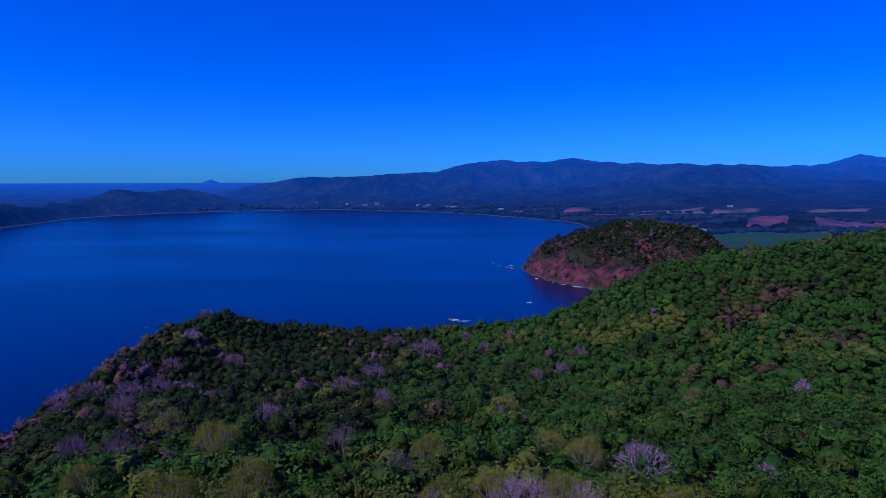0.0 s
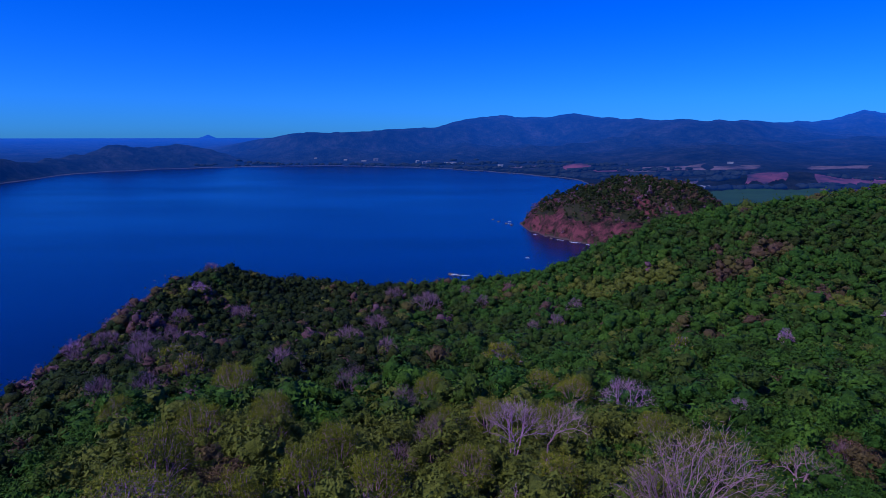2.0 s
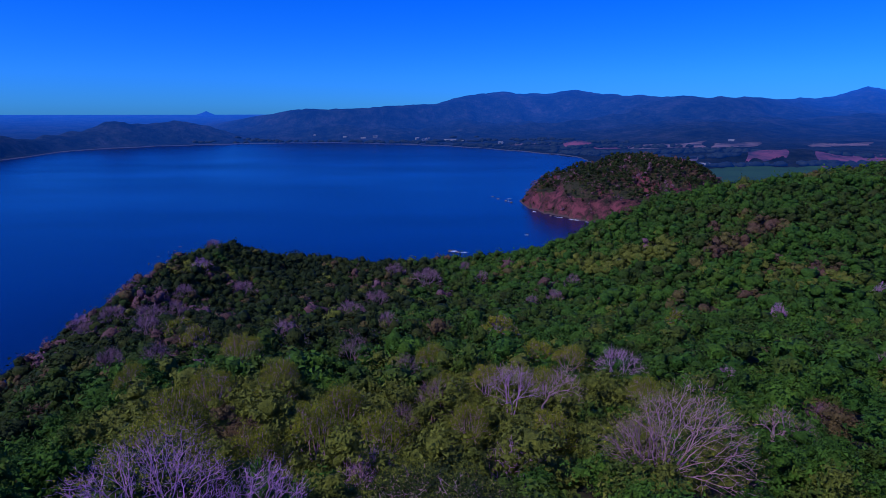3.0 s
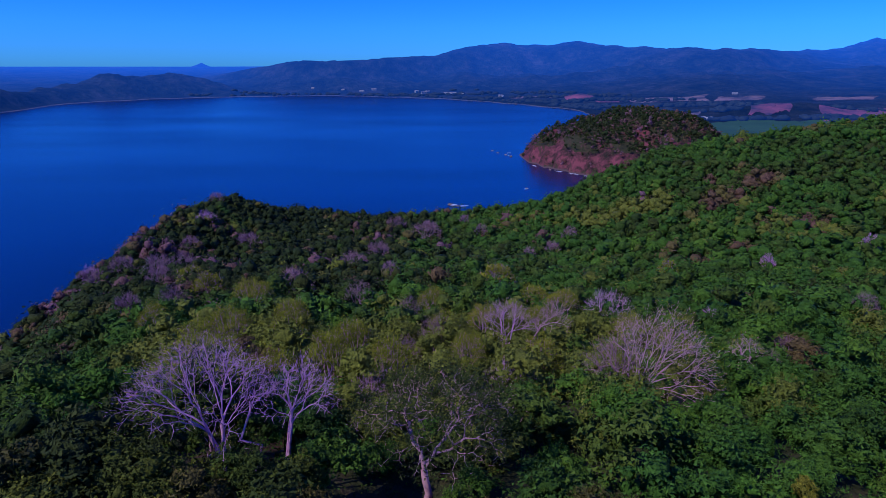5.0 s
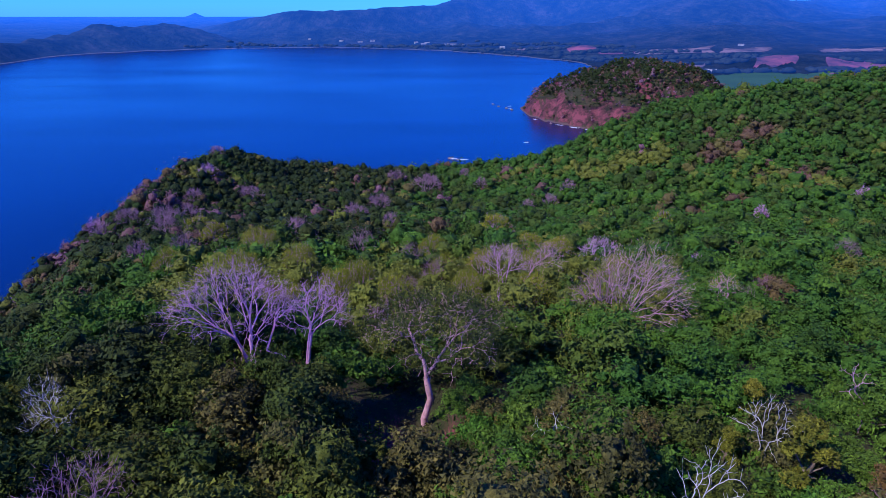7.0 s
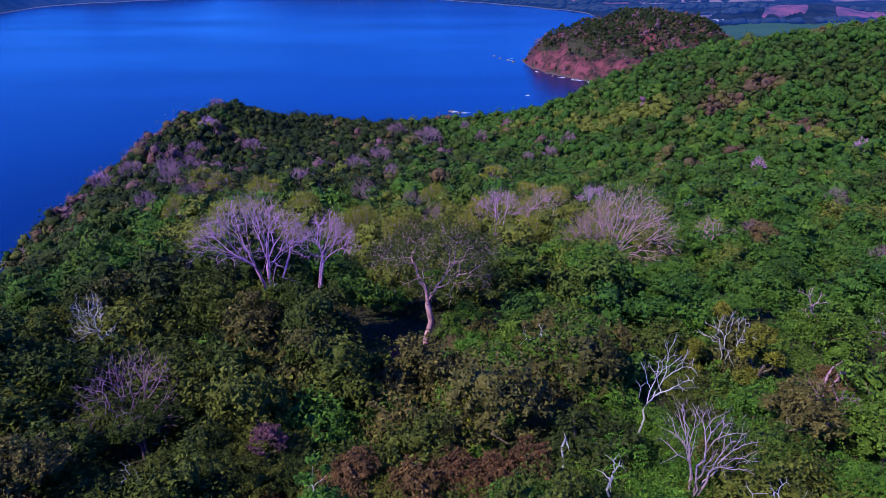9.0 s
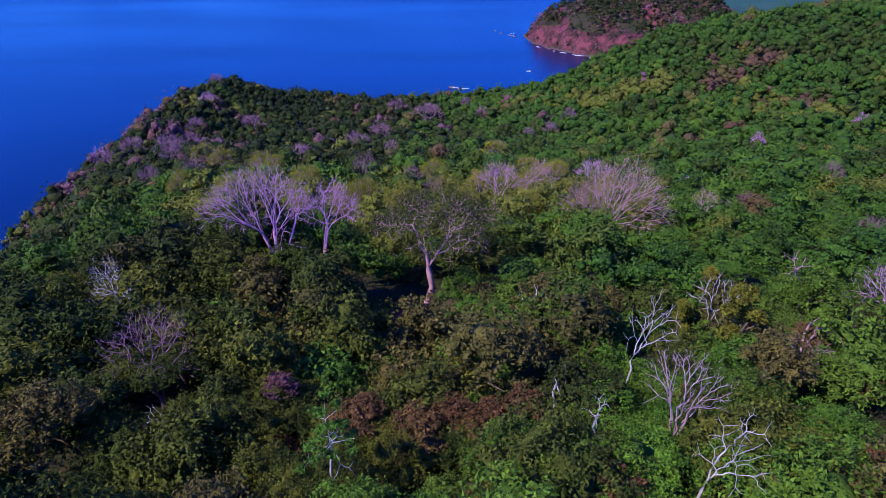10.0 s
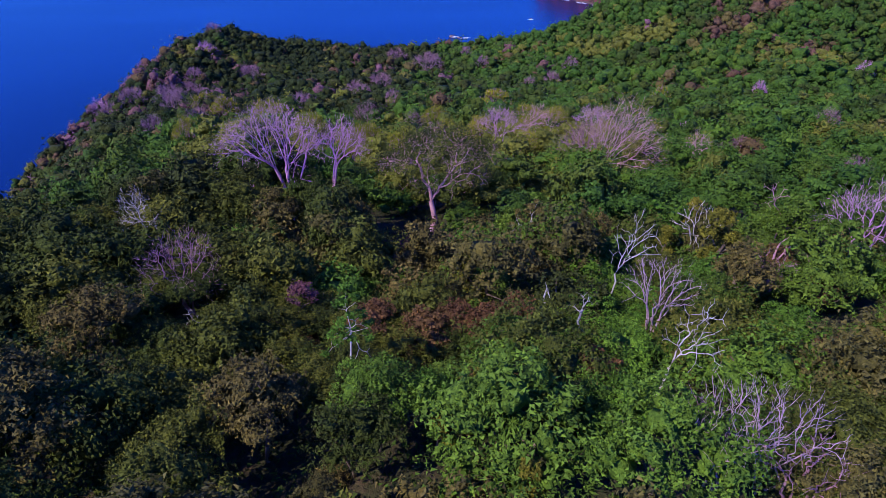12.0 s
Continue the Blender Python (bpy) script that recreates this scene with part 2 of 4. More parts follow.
def canopy(x, y):
    """Height of the tree tops of the near land, before it falls to its shores."""
    a, b = 106.5 - 0.28 * np.maximum(y, -25), 15.0
    k = 14.0
    base = np.maximum(a, b) + k * np.log1p(np.exp(-np.abs(a - b) / k)) - 2
    ridge = (58.8 * smooth(18, 219, x) + 0.13 * np.maximum(x - 194, 0)) * smooth(180, 400, y)
    hill = 22.0 * np.exp(-((x + 168) ** 2 / 1860 + (y - 393) ** 2 / 8780))
    knoll = 5.0 * np.exp(-((x + 18) ** 2 / 300 + (y - 22) ** 2 / 220)) + 2.0 * np.exp(-((x - 22) ** 2 / 200 + (y - 38) ** 2 / 200))
    hollow = 4.0 * np.exp(-((x + 1.7) ** 2 / 14 + (y - 11.5) ** 2 / 44))
    west = 0.40 * np.maximum(-40 - 0.5 * np.maximum(y - 60, 0) - x, 0) * (1 - smooth(250, 330, y))
    return base + ridge + hill + knoll - hollow - west


def undergrowth(x, y):
    """How far the ground lies below the tree tops: low vine-grown scrub on the east slope, taller woods to the west."""
    return 6.0 - 3.4 * smooth(-12, 8, x) * (1 - smooth(90, 200, y))


def shore(x, y):
    """Metres inland (below 0: at sea) of the near land and its headland."""
    left = x + 215 - np.minimum(0.0105 * np.maximum(273 - y, 0) ** 1.7, 35) + 5 * np.sin(y / 41) + 3 * np.sin(y / 17 + 1)
    rear = 482 + 9 * np.sin(x / 23) + 560 * smooth(175, 300, x) + 2000 * smooth(330, 600, x) - y
    near = np.minimum(left, rear)
    q = np.sqrt(((x - 300) / 172) ** 2 + ((y - 850) / 190) ** 2) + 0.02 * np.sin(x / 13 + y / 19)
    head = (1 - q) * 175
    return np.maximum(near, head), near, head, left


def land(x, y):
    """Ground height anywhere."""
    x, y = np.asarray(x, float), np.asarray(y, float)
    s, near, head, left = shore(x, y)
    c = canopy(x, y) - undergrowth(x, y) + 1.0 * rumple(x, y, 40)
    c = c * (1 - smooth(425, 620, y)) + 4 * smooth(425, 620, y)
    inland = smooth(-8, 60, left) * smooth(-6, 45, near)
    z1 = np.where(near > 0, 1.0 + (c - 1) * inland, near * 0.25)
    top = 46 + 14 * smooth(248, 285, x) - 40 * smooth(335, 430, x) + 3.5 * rumple(x, y, 60)
    gully = 9 * np.abs(rumple(x, y, 46)) * smooth(70, 10, head)
    z2 = np.where(head > 0, top * (0.42 * smooth(-2, 18, head + 4 * rumple(x, y, 30) - gully) + 0.58 * smooth(-2, 98, head + 12 * rumple(x, y, 60) - gully)), head * 0.25)
    z = np.maximum(z1, z2)
    # the far side of the bay
    r, deg, t = np.hypot(x, y), np.degrees(np.arctan2(x, y)), x / np.maximum(y, 1)
    rs = np.interp(deg, BAY_DEG, BAY_R) + 14 * np.sin(deg * 1.7)
    d = np.where(y > 0, r - rs, -500)
    plain = 3.2 + 122 * np.clip(d / (4900 - rs), 0, 1) ** 1.5 + 24 * np.exp(-((x - 880) / 95) ** 2 - ((y - 1560) / 90) ** 2) + 20 * np.exp(-((x - 1010) / 80) ** 2 - ((y - 1620) / 90) ** 2) + 16 * np.exp(-((x - 560) / 55) ** 2 - ((y - 2300) / 120) ** 2)
    sil = CAM_Z + (np.interp(t, SIL_T, SIL_H) + 2.2 * rumple(t * 2000, 0 * t, 44) * smooth(-0.27, -0.2, t)) / 1044 * y
    crest = 3700 + 400 * np.sin(np.clip(t, -0.3, 0.6) * 9) + 600 * smooth(0.45, 0.7, t)
    rise = smooth(0.30, 1.0, (y - rs * 0.93) / (crest - rs * 0.93)) * (1 - 0.6 * smooth(crest, crest + 900, y))
    spurs = 0.62 + 0.36 * rumple(x, y, 480) - 0.16 * np.abs(rumple(x, y, 190))
    mix = np.clip(rise * (spurs + (1 - spurs) * smooth(0.75, 1, rise)), 0, 1)
    hills = plain + np.maximum(sil - plain, 0) * mix * smooth(-0.42, -0.26, t)
    # low dark hills on the near side of the bay's west shore
    west = (84 * np.exp(-np.abs((deg + 25.5) / 6.5) ** 3) * np.exp(-((d - 300) / 190) ** 2) + 60 * np.exp(-np.abs((deg + 39) / 6) ** 3) * np.exp(-((d - 240) / 170) ** 2)) * (1 + 0.20 * rumple(x, y, 170) + 0.10 * rumple(x, y, 50))
    far = np.where(d > 0, np.where(d < 45, 0.2 + d * 0.06, hills + west * smooth(20, 150, d)), d * 0.05)
    return np.maximum(np.maximum(z, far), -12)


def sheet(name, radii, degs, mat, height):
    """A round sheet of ground about the look-out, fine near by and coarse far off."""
    R, D = np.meshgrid(radii, np.radians(degs), indexing="ij")
    X, Y = R * np.sin(D), R * np.cos(D) - 40
    Z = height(X, Y)
    nr, nd = R.shape
    v = np.column_stack([X.ravel(), Y.ravel(), Z.ravel()])
    i = np.arange(nr * nd).reshape(nr, nd)
    f = np.stack([i[:-1, :-1], i[:-1, 1:], i[1:, 1:], i[1:, :-1]], -1).reshape(-1, 4)
    me = bpy.data.meshes.new(name)
    me.from_pydata(v.tolist(), [], f[:, ::-1].tolist())
    me.materials.append(mat)
    me.polygons.foreach_set("use_smooth", [True] * len(me.polygons))
    me.update()
    return tagged(new(name, me), kind="structure")


view = np.concatenate([np.arange(-180, -56, 4.0), np.arange(-52, 52, 0.34), np.arange(56, 180.1, 4.0)])
near_r = np.concatenate([[0.5], np.geomspace(4, 1080, 190)])
far_r = np.geomspace(1079, 4990, 190)
tagged(sheet("ground", near_r, view, M_GROUND, land), "steep hillside and headland of dark soil and red earth", "ground")
# the far sheet's haze is emitted by its own material
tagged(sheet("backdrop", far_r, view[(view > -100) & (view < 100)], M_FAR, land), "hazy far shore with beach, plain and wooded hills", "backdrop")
sea_r = np.concatenate([[1], np.geomspace(30, 4995, 60)])
tagged(sheet("water", sea_r, np.arange(-180, 180.1, 4), M_SEA, lambda x, y: 0 * x), "calm deep blue sea of a wide bay", "water")

# ---- building blocks ----


def mesh_of(name, verts, faces, mats, index=None, hue=None, flat=True):
    me = bpy.data.meshes.new(name)
    verts = np.asarray(verts, np.float32)
    faces = np.asarray(faces, np.int32)
    k = faces.shape[1]
    me.vertices.add(len(verts))
    me.vertices.foreach_set("co", verts.ravel())
    me.loops.add(faces.size)
    me.loops.foreach_set("vertex_index", faces.ravel())
    me.polygons.add(len(faces))
    me.polygons.foreach_set("loop_start", np.arange(0, faces.size, k, dtype=np.int32))
    me.polygons.foreach_set("loop_total", np.full(len(faces), k, np.int32))
    for m in mats:
        me.materials.append(m)
    if index is not None:
        me.polygons.foreach_set("material_index", np.asarray(index, np.int32))
    if hue is not None:
        at = me.attributes.new("hue", "FLOAT", "POINT")
        at.data.foreach_set("value", np.asarray(hue, np.float32))
    if not flat:
        me.polygons.foreach_set("use_smooth", np.ones(len(faces), bool))
    me.update(calc_edges=True)
    me.validate()
    return me


def part(name, me, parent, label=""):
    ob = new(name, me)
    ob.parent = parent
    return tagged(ob, label)


def ico(level):
    bm = bmesh.new()
    bmesh.ops.create_icosphere(bm, subdivisions=level, radius=1)
    v = np.array([p.co[:] for p in bm.verts])
    f = np.array([[q.index for q in p.verts] for p in bm.faces])
    bm.free()
    return v, f


ICO = {1: ico(1), 2: ico(2)}


def unit(v):
    return v / np.maximum(np.linalg.norm(v, axis=-1, keepdims=True), 1e-9)


def leaf_fan(rng, centre, normal, size, loose=0.75):
    """Leaf clumps: one pointed blade each, turned at random round about the given normals."""
    m = len(centre)
    nrm = unit(unit(normal) + rng.normal(0, loose, (m, 3)))
    u = unit(np.cross(nrm, rng.normal(0, 1, (m, 3))))
    w = np.cross(nrm, u)
    s = (size * rng.uniform(0.5, 1.5, m))[:, None]
    v = np.stack([centre - u * s * 0.40 - w * s * 0.36, centre + u * s * 0.86, centre - u * s * 0.36 + w * s * 0.38], 1).reshape(-1, 3)
    return v, np.arange(m * 3).reshape(-1, 3)


def crown_arrays(rng, width, height, lobes, leaves, leaf, core=1, hang=0.15, heart=0.74, tuft=18, loose=0.75):
    """A crown standing on z = 0: uneven lobes, each a dark heart of foliage hung with tufts of loose leaves, with gaps between the tufts."""
    vs, fs, ms, o = [], [], [], 0
    cs = []
    few = lobes < 4
    turn = rng.uniform(0, 2 * np.pi)
    for k in range(lobes):
        a, q = turn + 2.4 * k + rng.uniform(-0.5, 0.5), math.sqrt((k + rng.uniform(0, 0.8)) / lobes) if k else 0.0
        r = width * (rng.uniform(0.24, 0.36) if few else rng.uniform(0.12, 0.25) * (1.3 if k == 0 else 1))
        off = (width * 0.5 - r * 0.6) * q
        z = height * (rng.uniform(0.34, 0.74) + (0.14 if k == 0 else -0.26 * q * q))
        cs.append((off * math.cos(a), off * math.sin(a), z, r, min(max(height / width * rng.uniform(0.75, 1.15), 0.55), 1.25)))
    tot = sum(c[3] ** 2 for c in cs)
    bends = [(rng.normal(0, 1, (3, 3)) * 2 * np.pi / (size * width) * 0.6, rng.uniform(0, 6, 3), amount * width) for size, amount in ((0.36, 0.045), (0.15, 0.024))]

    def bent(v):
        for k, ph, amount in bends:
            v = v + np.sin(v @ k + ph) * amount
        return v

    for j, (cx, cy, cz, r, sq) in enumerate(cs):
        v, f = ICO[core]
        ms.append(np.ones(len(f), int))
        v = v * (r * heart) * (1 + rng.normal(0, 0.16, (len(v), 1)))
        v = bent(v * [1, 1, sq] + [cx, cy, cz])
        vs.append(v)
        fs.append(f + o)
        o += len(v)
        m = max(4, int(leaves * (1.0 if few else 1.5) * r * r / tot))
        nc = max(3, m // tuft)
        d = unit(rng.normal(0, 1, (nc, 3)))
        d[:, 2] = np.where(d[:, 2] < -hang, -d[:, 2], d[:, 2])
        mid = d * r * rng.uniform(0.74, 1.12, (nc, 1)) * [1, 1, sq] + [cx, cy, cz]
        free = np.ones(nc, bool)
        for i, (ax, ay, az, ar, asq) in enumerate(cs):
            if i != j:
                free &= (((mid - [ax, ay, az]) / [ar, ar, ar * asq]) ** 2).sum(1) > 0.48
        mid, d = mid[free], d[free]
        if not len(mid):
            continue
        own = np.repeat(np.arange(len(mid)), tuft)
        spread = (0.42 if few else 0.52) * r * math.sqrt(2.8 / nc)
        off = rng.normal(0, 1, (len(own), 3)) * spread * rng.uniform(0.7, 1.25, len(mid))[own][:, None] * [1, 1, 0.72]
        lv, lf = leaf_fan(rng, bent(mid[own] + off), d[own] + 0.7 * min(loose, 0.75) * off / spread + [0, 0, 0.5], leaf, loose)
        vs.append(lv)
        fs.append(lf + o)
        ms.append(np.zeros(len(lf), int))
        o += len(lv)
    return np.concatenate(vs), np.concatenate(fs), np.concatenate(ms)


def spikes(rng, foot, way, length, width):
    """Fine twig tips, one thin blade each."""
    m = len(foot)
    side = unit(np.cross(way, rng.normal(0, 1, (m, 3)))) * width
    tip = foot + way * (length * rng.uniform(0.5, 1.3, m))[:, None]
    return np.stack([foot - side, foot + side, tip], 1).reshape(-1, 3), np.arange(m * 3).reshape(-1, 3)


def tube_arrays(paths):
    """Tapered limbs: each path is (points, radii, sides)."""
    vs, fs, o = [], [], 0
    for pts, rad, n in paths:
        pts = np.asarray(pts)
        m = len(pts)
        tan = np.gradient(pts, axis=0)
        tan = unit(tan)
        ref = np.where(np.abs(tan[:, 2:]) > 0.9, [[1.0, 0, 0]], [[0, 0, 1.0]])
        u = unit(np.cross(tan, ref))
        w = np.cross(tan, u)
        a = np.arange(n) * 2 * np.pi / n
        ring = pts[:, None] + (np.cos(a)[None, :, None] * u[:, None] + np.sin(a)[None, :, None] * w[:, None]) * np.asarray(rad)[:, None, None]
        vs.append(ring.reshape(-1, 3))
        i = np.arange(m - 1)[:, None] * n
        k, k2 = np.arange(n)[None], (np.arange(n)[None] + 1) % n
        q = np.stack([i + k, i + k2, i + n + k2, i + n + k], -1).reshape(-1, 4)
        fs.append(q + o)
        o += m * n
    return np.concatenate(vs), np.concatenate(fs)


def limb(rng, start, way, length, r0, r1, steps, wob, up):
    pts, rad = [np.array(start, float)], [r0]
    d = unit(np.array(way, float))
    for k in range(steps):
        d = unit(d + rng.normal(0, wob, 3) + [0, 0, up])
        pts.append(pts[-1] + d * length / steps)
        rad.append(r0 + (r1 - r0) * (k + 1) / steps)
    return pts, rad, d


def bare_tree_arrays(rng, height, width, stem, trunks=1, clear=0.3, twigs=220, edge=0.62, deep=0.34, shift=(0.0, 0.0), crook=0.05, thin=0.014, reach=0.44):
    """A leafless tree: twig ends fill a dome of the given width whose rim lies at the height's share edge and whose depth is its share deep;
    the limbs part again and again on their way from the ground to them. Gives the tubes of the stems, of each bough and of the twigs, and the twig ends."""
    a, rho = rng.uniform(0, 2 * np.pi, twigs), np.sqrt(rng.uniform(0, 1, twigs))
    lump = 1 + 0.10 * np.sin(3 * a + rng.uniform(0, 6)) + 0.07 * np.sin(7 * a + rng.uniform(0, 6))
    rho = rho * lump
    top = height * (1 - (1 - edge) * np.minimum(rho, 1.15) ** 2) * (1 + 0.05 * np.sin(a * 4 + rho * 7))
    ends = np.stack([np.cos(a) * rho * width / 2 + shift[0], np.sin(a) * rho * width / 2 + shift[1], top - height * deep * rng.beta(0.9, 1.6, twigs) * (1.0 - 0.6 * np.minimum(rho, 1))], 1)
    stems, boughs, fine = [], [], []

    def girth(k):
        return thin + max(stem - thin, 0) * min(k * trunks / twigs, 1.3) ** 0.75

    def bow(p, q, way, r0, r1, sides):
        """A limb that sets off along the old way and swings round to its goal."""
        n = 4 if sides > 4 else 3 if sides > 3 else 2
        gap = np.linalg.norm(q - p)
        t = np.linspace(0, 1, n + 1)[:, None]
        pts = p + (q - p) * t + way * gap * 0.20 * t * (1 - t) * 2 + rng.normal(0, crook * gap, (n + 1, 3)) * (t * (1 - t) * 2)
        return pts, np.linspace(r0, r1, n + 1), sides

    def halves(pts):
        i = rng.integers(len(pts))
        c1 = pts[np.argmax(np.linalg.norm(pts - pts[i], axis=1))]
        c2 = pts[np.argmax(np.linalg.norm(pts - c1, axis=1))]
        for _ in range(2):
            near = np.linalg.norm(pts - c1, axis=1) < np.linalg.norm(pts - c2, axis=1)
            if near.all() or not near.any():
                near = np.arange(len(pts)) % 2 == 0
            c1, c2 = pts[near].mean(0), pts[~near].mean(0)
        return pts[near], pts[~near]

    def grow(p, pts, way, level, own):
        n = len(pts)
        if n <= 2:
            for e in pts:
                fine.append(bow(p, e, way, thin, thin * 0.45, 3))
            return
        lots = halves(pts)
        if level == 0 and n > 12:
            big = max(lots, key=len)
            lots = [lot for lot in lots if lot is not big] + list(halves(big))
        for lot in lots:
            k = len(lot)
            q = p + (lot.mean(0) - p) * min(reach * rng.uniform(0.75, 1.3) * (1.25 if k < 5 else 1), 0.9)
            r0 = girth(k)
            if level == 0:
                own = []
                boughs.append(own)
            tube = bow(p, q, way, r0, max(r0 * 0.8, thin), 5 if level < 2 else 4 if k > 4 else 3)
            (own if level < 3 else fine).append(tube)
            grow(q, lot, unit(q - p), level + 1, own)

    groups = [ends]
    while len(groups) < trunks:
        groups.sort(key=len)
        groups += halves(groups.pop())
    for lot in groups:
        c = lot.mean(0)
        out = unit(c * [1, 1, 0] + [1e-6, 0, 0])
        foot = out * (0.25 if trunks > 1 else 0) + [0, 0, -0.8]
        fork = np.array([c[0] * clear * (0.9 if trunks > 1 else 0.25), c[1] * clear * (0.9 if trunks > 1 else 0.25), max(height * clear, 0.5)]) + foot * [1, 1, 0]
        stems.append(bow(foot, fork, np.array([0, 0, 1.0]), girth(len(lot)) * 1.15, girth(len(lot)) * 0.9, 7))
        grow(fork, lot, unit(fork - foot), 0, None)
    return stems, boughs, fine, ends


# ---- leafless trees ----


def bare_tree(place, height, width, seed, bark=None, leaves=0.0, leaf_mat=None, leaf=0.26, name="bare_tree", label="leafless lilac-grey tree with fanning stems and fine twigs",
              group="leafless trees", lift=0.0, yaw=0.0, lean=(0.0, 0.0), whole=False, haze=0, tip=(0.6, 0.014), **shape):
    rng = np.random.default_rng(seed)
    stem_r = shape["stem"]
    stems, boughs, twigs, ends = bare_tree_arrays(rng, height, width, **shape)
    x, y = place
    root = tagged(new(name), label, "tree", group)
    root.matrix_basis = pose(x, y, float(land(x, y)) + lift, lean[0], lean[1], yaw)
    bark = bark or M_BARK
    if lift > 0.7:
        down = root.matrix_basis.to_3x3().inverted() @ Vector((0, 0, -lift - 0.6))
        v, f = tube_arrays([([(0, 0, -0.4), tuple(down * 0.5 + Vector((0.06, 0.04, 0))), tuple(down)], [stem_r * 1.0, stem_r * 1.2, stem_r * 1.5], 7)])
        part("lower_stem", mesh_of("lower_stem", v, f, [bark], flat=False), root)
    if whole:
        twigs = twigs + [tube for lot in boughs for tube in lot]
        boughs = []
    for pname, lots in (("stem" if len(stems) > 1 else "trunk", [[q] for q in stems]), ("bough", boughs), ("crown", [twigs] if twigs else [])):
        for lot in lots:
            v, f = tube_arrays(lot)
            if pname == "crown":
                f = np.concatenate([f[:, [0, 1, 2]], f[:, [0, 2, 3]]])
                if haze:
                    foot = ends[rng.integers(0, len(ends), haze)] + rng.normal(0, 0.04 * width, (haze, 3)) * [1, 1, 0.6]
                    hv, hf = spikes(rng, foot, unit(unit(foot - [0, 0, height * 0.25]) + rng.normal(0, 0.5, (haze, 3))), *tip)
                    f = np.concatenate([f, hf + len(v)])
                    v = np.concatenate([v, hv])
            p = part(pname, mesh_of(pname, v, f, [bark], flat=False), root)
            if pname == "crown":
                tagged(p, "fine bare twigs", kind="stuff")
    if leaves:
        m = int(len(ends) * leaves)
        c = ends[rng.integers(0, len(ends), m)] + rng.normal(0, 0.045 * width, (m, 3)) * [1, 1, 0.5] + [0, 0, 0.04 * height]
        v, f = leaf_fan(rng, c, np.tile([0, 0, 1.0], (m, 1)), leaf)
        tagged(part("leaves", mesh_of("leaves", v, f, [leaf_mat or M_BUD]), root, "thin yellow-green young leaves"), kind="stuff")
    return root


# the trees that stand out from the slope
bare_tree((-1.7, 18.5), 12.4, 11.8, 101, stem=0.30, clear=0.40, twigs=520, edge=0.78, deep=0.34, shift=(1.2, 0), crook=0.09, leaves=22.0, leaf_mat=M_DUSK, leaf=0.14, bark=M_ROSY, thin=0.014, haze=500, name="forked_tree",
          label="tall pink-barked forked tree with thin olive umbrella crown")
bare_tree((-16.7, 18.4), 8.6, 10.6, 102, stem=0.115, trunks=4, clear=0.20, twigs=700, edge=0.58, deep=0.50, shift=(-1.0, 0), thin=0.015, haze=1500, tip=(0.55, 0.012), lift=4.6, leaves=1.6, leaf=0.12)
bare_tree((-12.3, 19.2), 8.4, 5.6, 103, stem=0.11, trunks=2, clear=0.42, twigs=300, edge=0.66, deep=0.36, shift=(0.9, 0), thin=0.015, haze=800, tip=(0.55, 0.012), lift=3.6, lean=(0, 6))
bare_tree((-14.4, 18.6), 7.6, 2.6, 127, stem=0.09, clear=0.62, twigs=70, edge=0.7, shift=(0.9, 0), thin=0.015, haze=200, tip=(0.55, 0.012), lift=3.6, crook=0.2, label="slender curved lilac-grey bare tree")
bare_tree((-24.0, 33.0), 8.8, 8.6, 104, stem=0.11, trunks=4, clear=0.3, twigs=420, edge=0.6, deep=0.36, thin=0.017, haze=700, tip=(0.6, 0.014), lift=4.0, leaves=14.0, leaf=0.15, label="leafless lilac-grey tree with yellow-green young leaves on top")
bare_tree((22.0, 39.5), 11.4, 13.6, 105, stem=0.125, trunks=5, clear=0.20, twigs=760, edge=0.46, deep=0.60, shift=(2.2, 0), thin=0.018, haze=1800, tip=(0.7, 0.015), lift=-0.5, leaves=4.0, leaf=0.13, bark=M_ROSY, label="leafless pinkish-tan tree with a wide dome of fine twigs")
bare_tree((20.2, 38.0), 8.4, 7.0, 128, stem=0.095, trunks=5, clear=0.24, twigs=200, edge=0.55, deep=0.5, shift=(-1.5, 0), thin=0.018, haze=500, tip=(0.7, 0.014), leaves=1.5, leaf=0.15, bark=M_DIM, label="thin brownish bare tree leaning out of a clump")
bare_tree((10.8, 68.0), 9.4, 8.4, 106, stem=0.13, trunks=3, clear=0.38, twigs=360, edge=0.66, deep=0.32, thin=0.02, haze=900, tip=(0.7, 0.018), lift=1.0, leaves=1.5, leaf=0.18, label="leafless lilac-grey tree with a flat fan of twigs")
bare_tree((14.6, 62.0), 11.5, 5.6, 107, stem=0.14, clear=0.55, twigs=150, edge=0.7, shift=(2.4, 0), crook=0.15, thin=0.02, haze=300, tip=(0.7, 0.018), bark=M_ROSY, label="slender pale bare tree leaning among green crowns")
bare_tree((7.0, 41.0), 6.6, 6.0, 129, stem=0.12, trunks=4, clear=0.3, twigs=150, edge=0.5, deep=0.5, crook=0.18, thin=0.018, haze=200, label="low tangled bluish-grey bare tree")
bare_tree((43.3, 55.4), 7.6, 5.4, 108, stem=0.13, trunks=3, clear=0.5, twigs=140, edge=0.6, thin=0.02, haze=300, leaves=2.0, leaf=0.2, bark=M_ROSY, label="small pale bare tree with a thin tan crown")
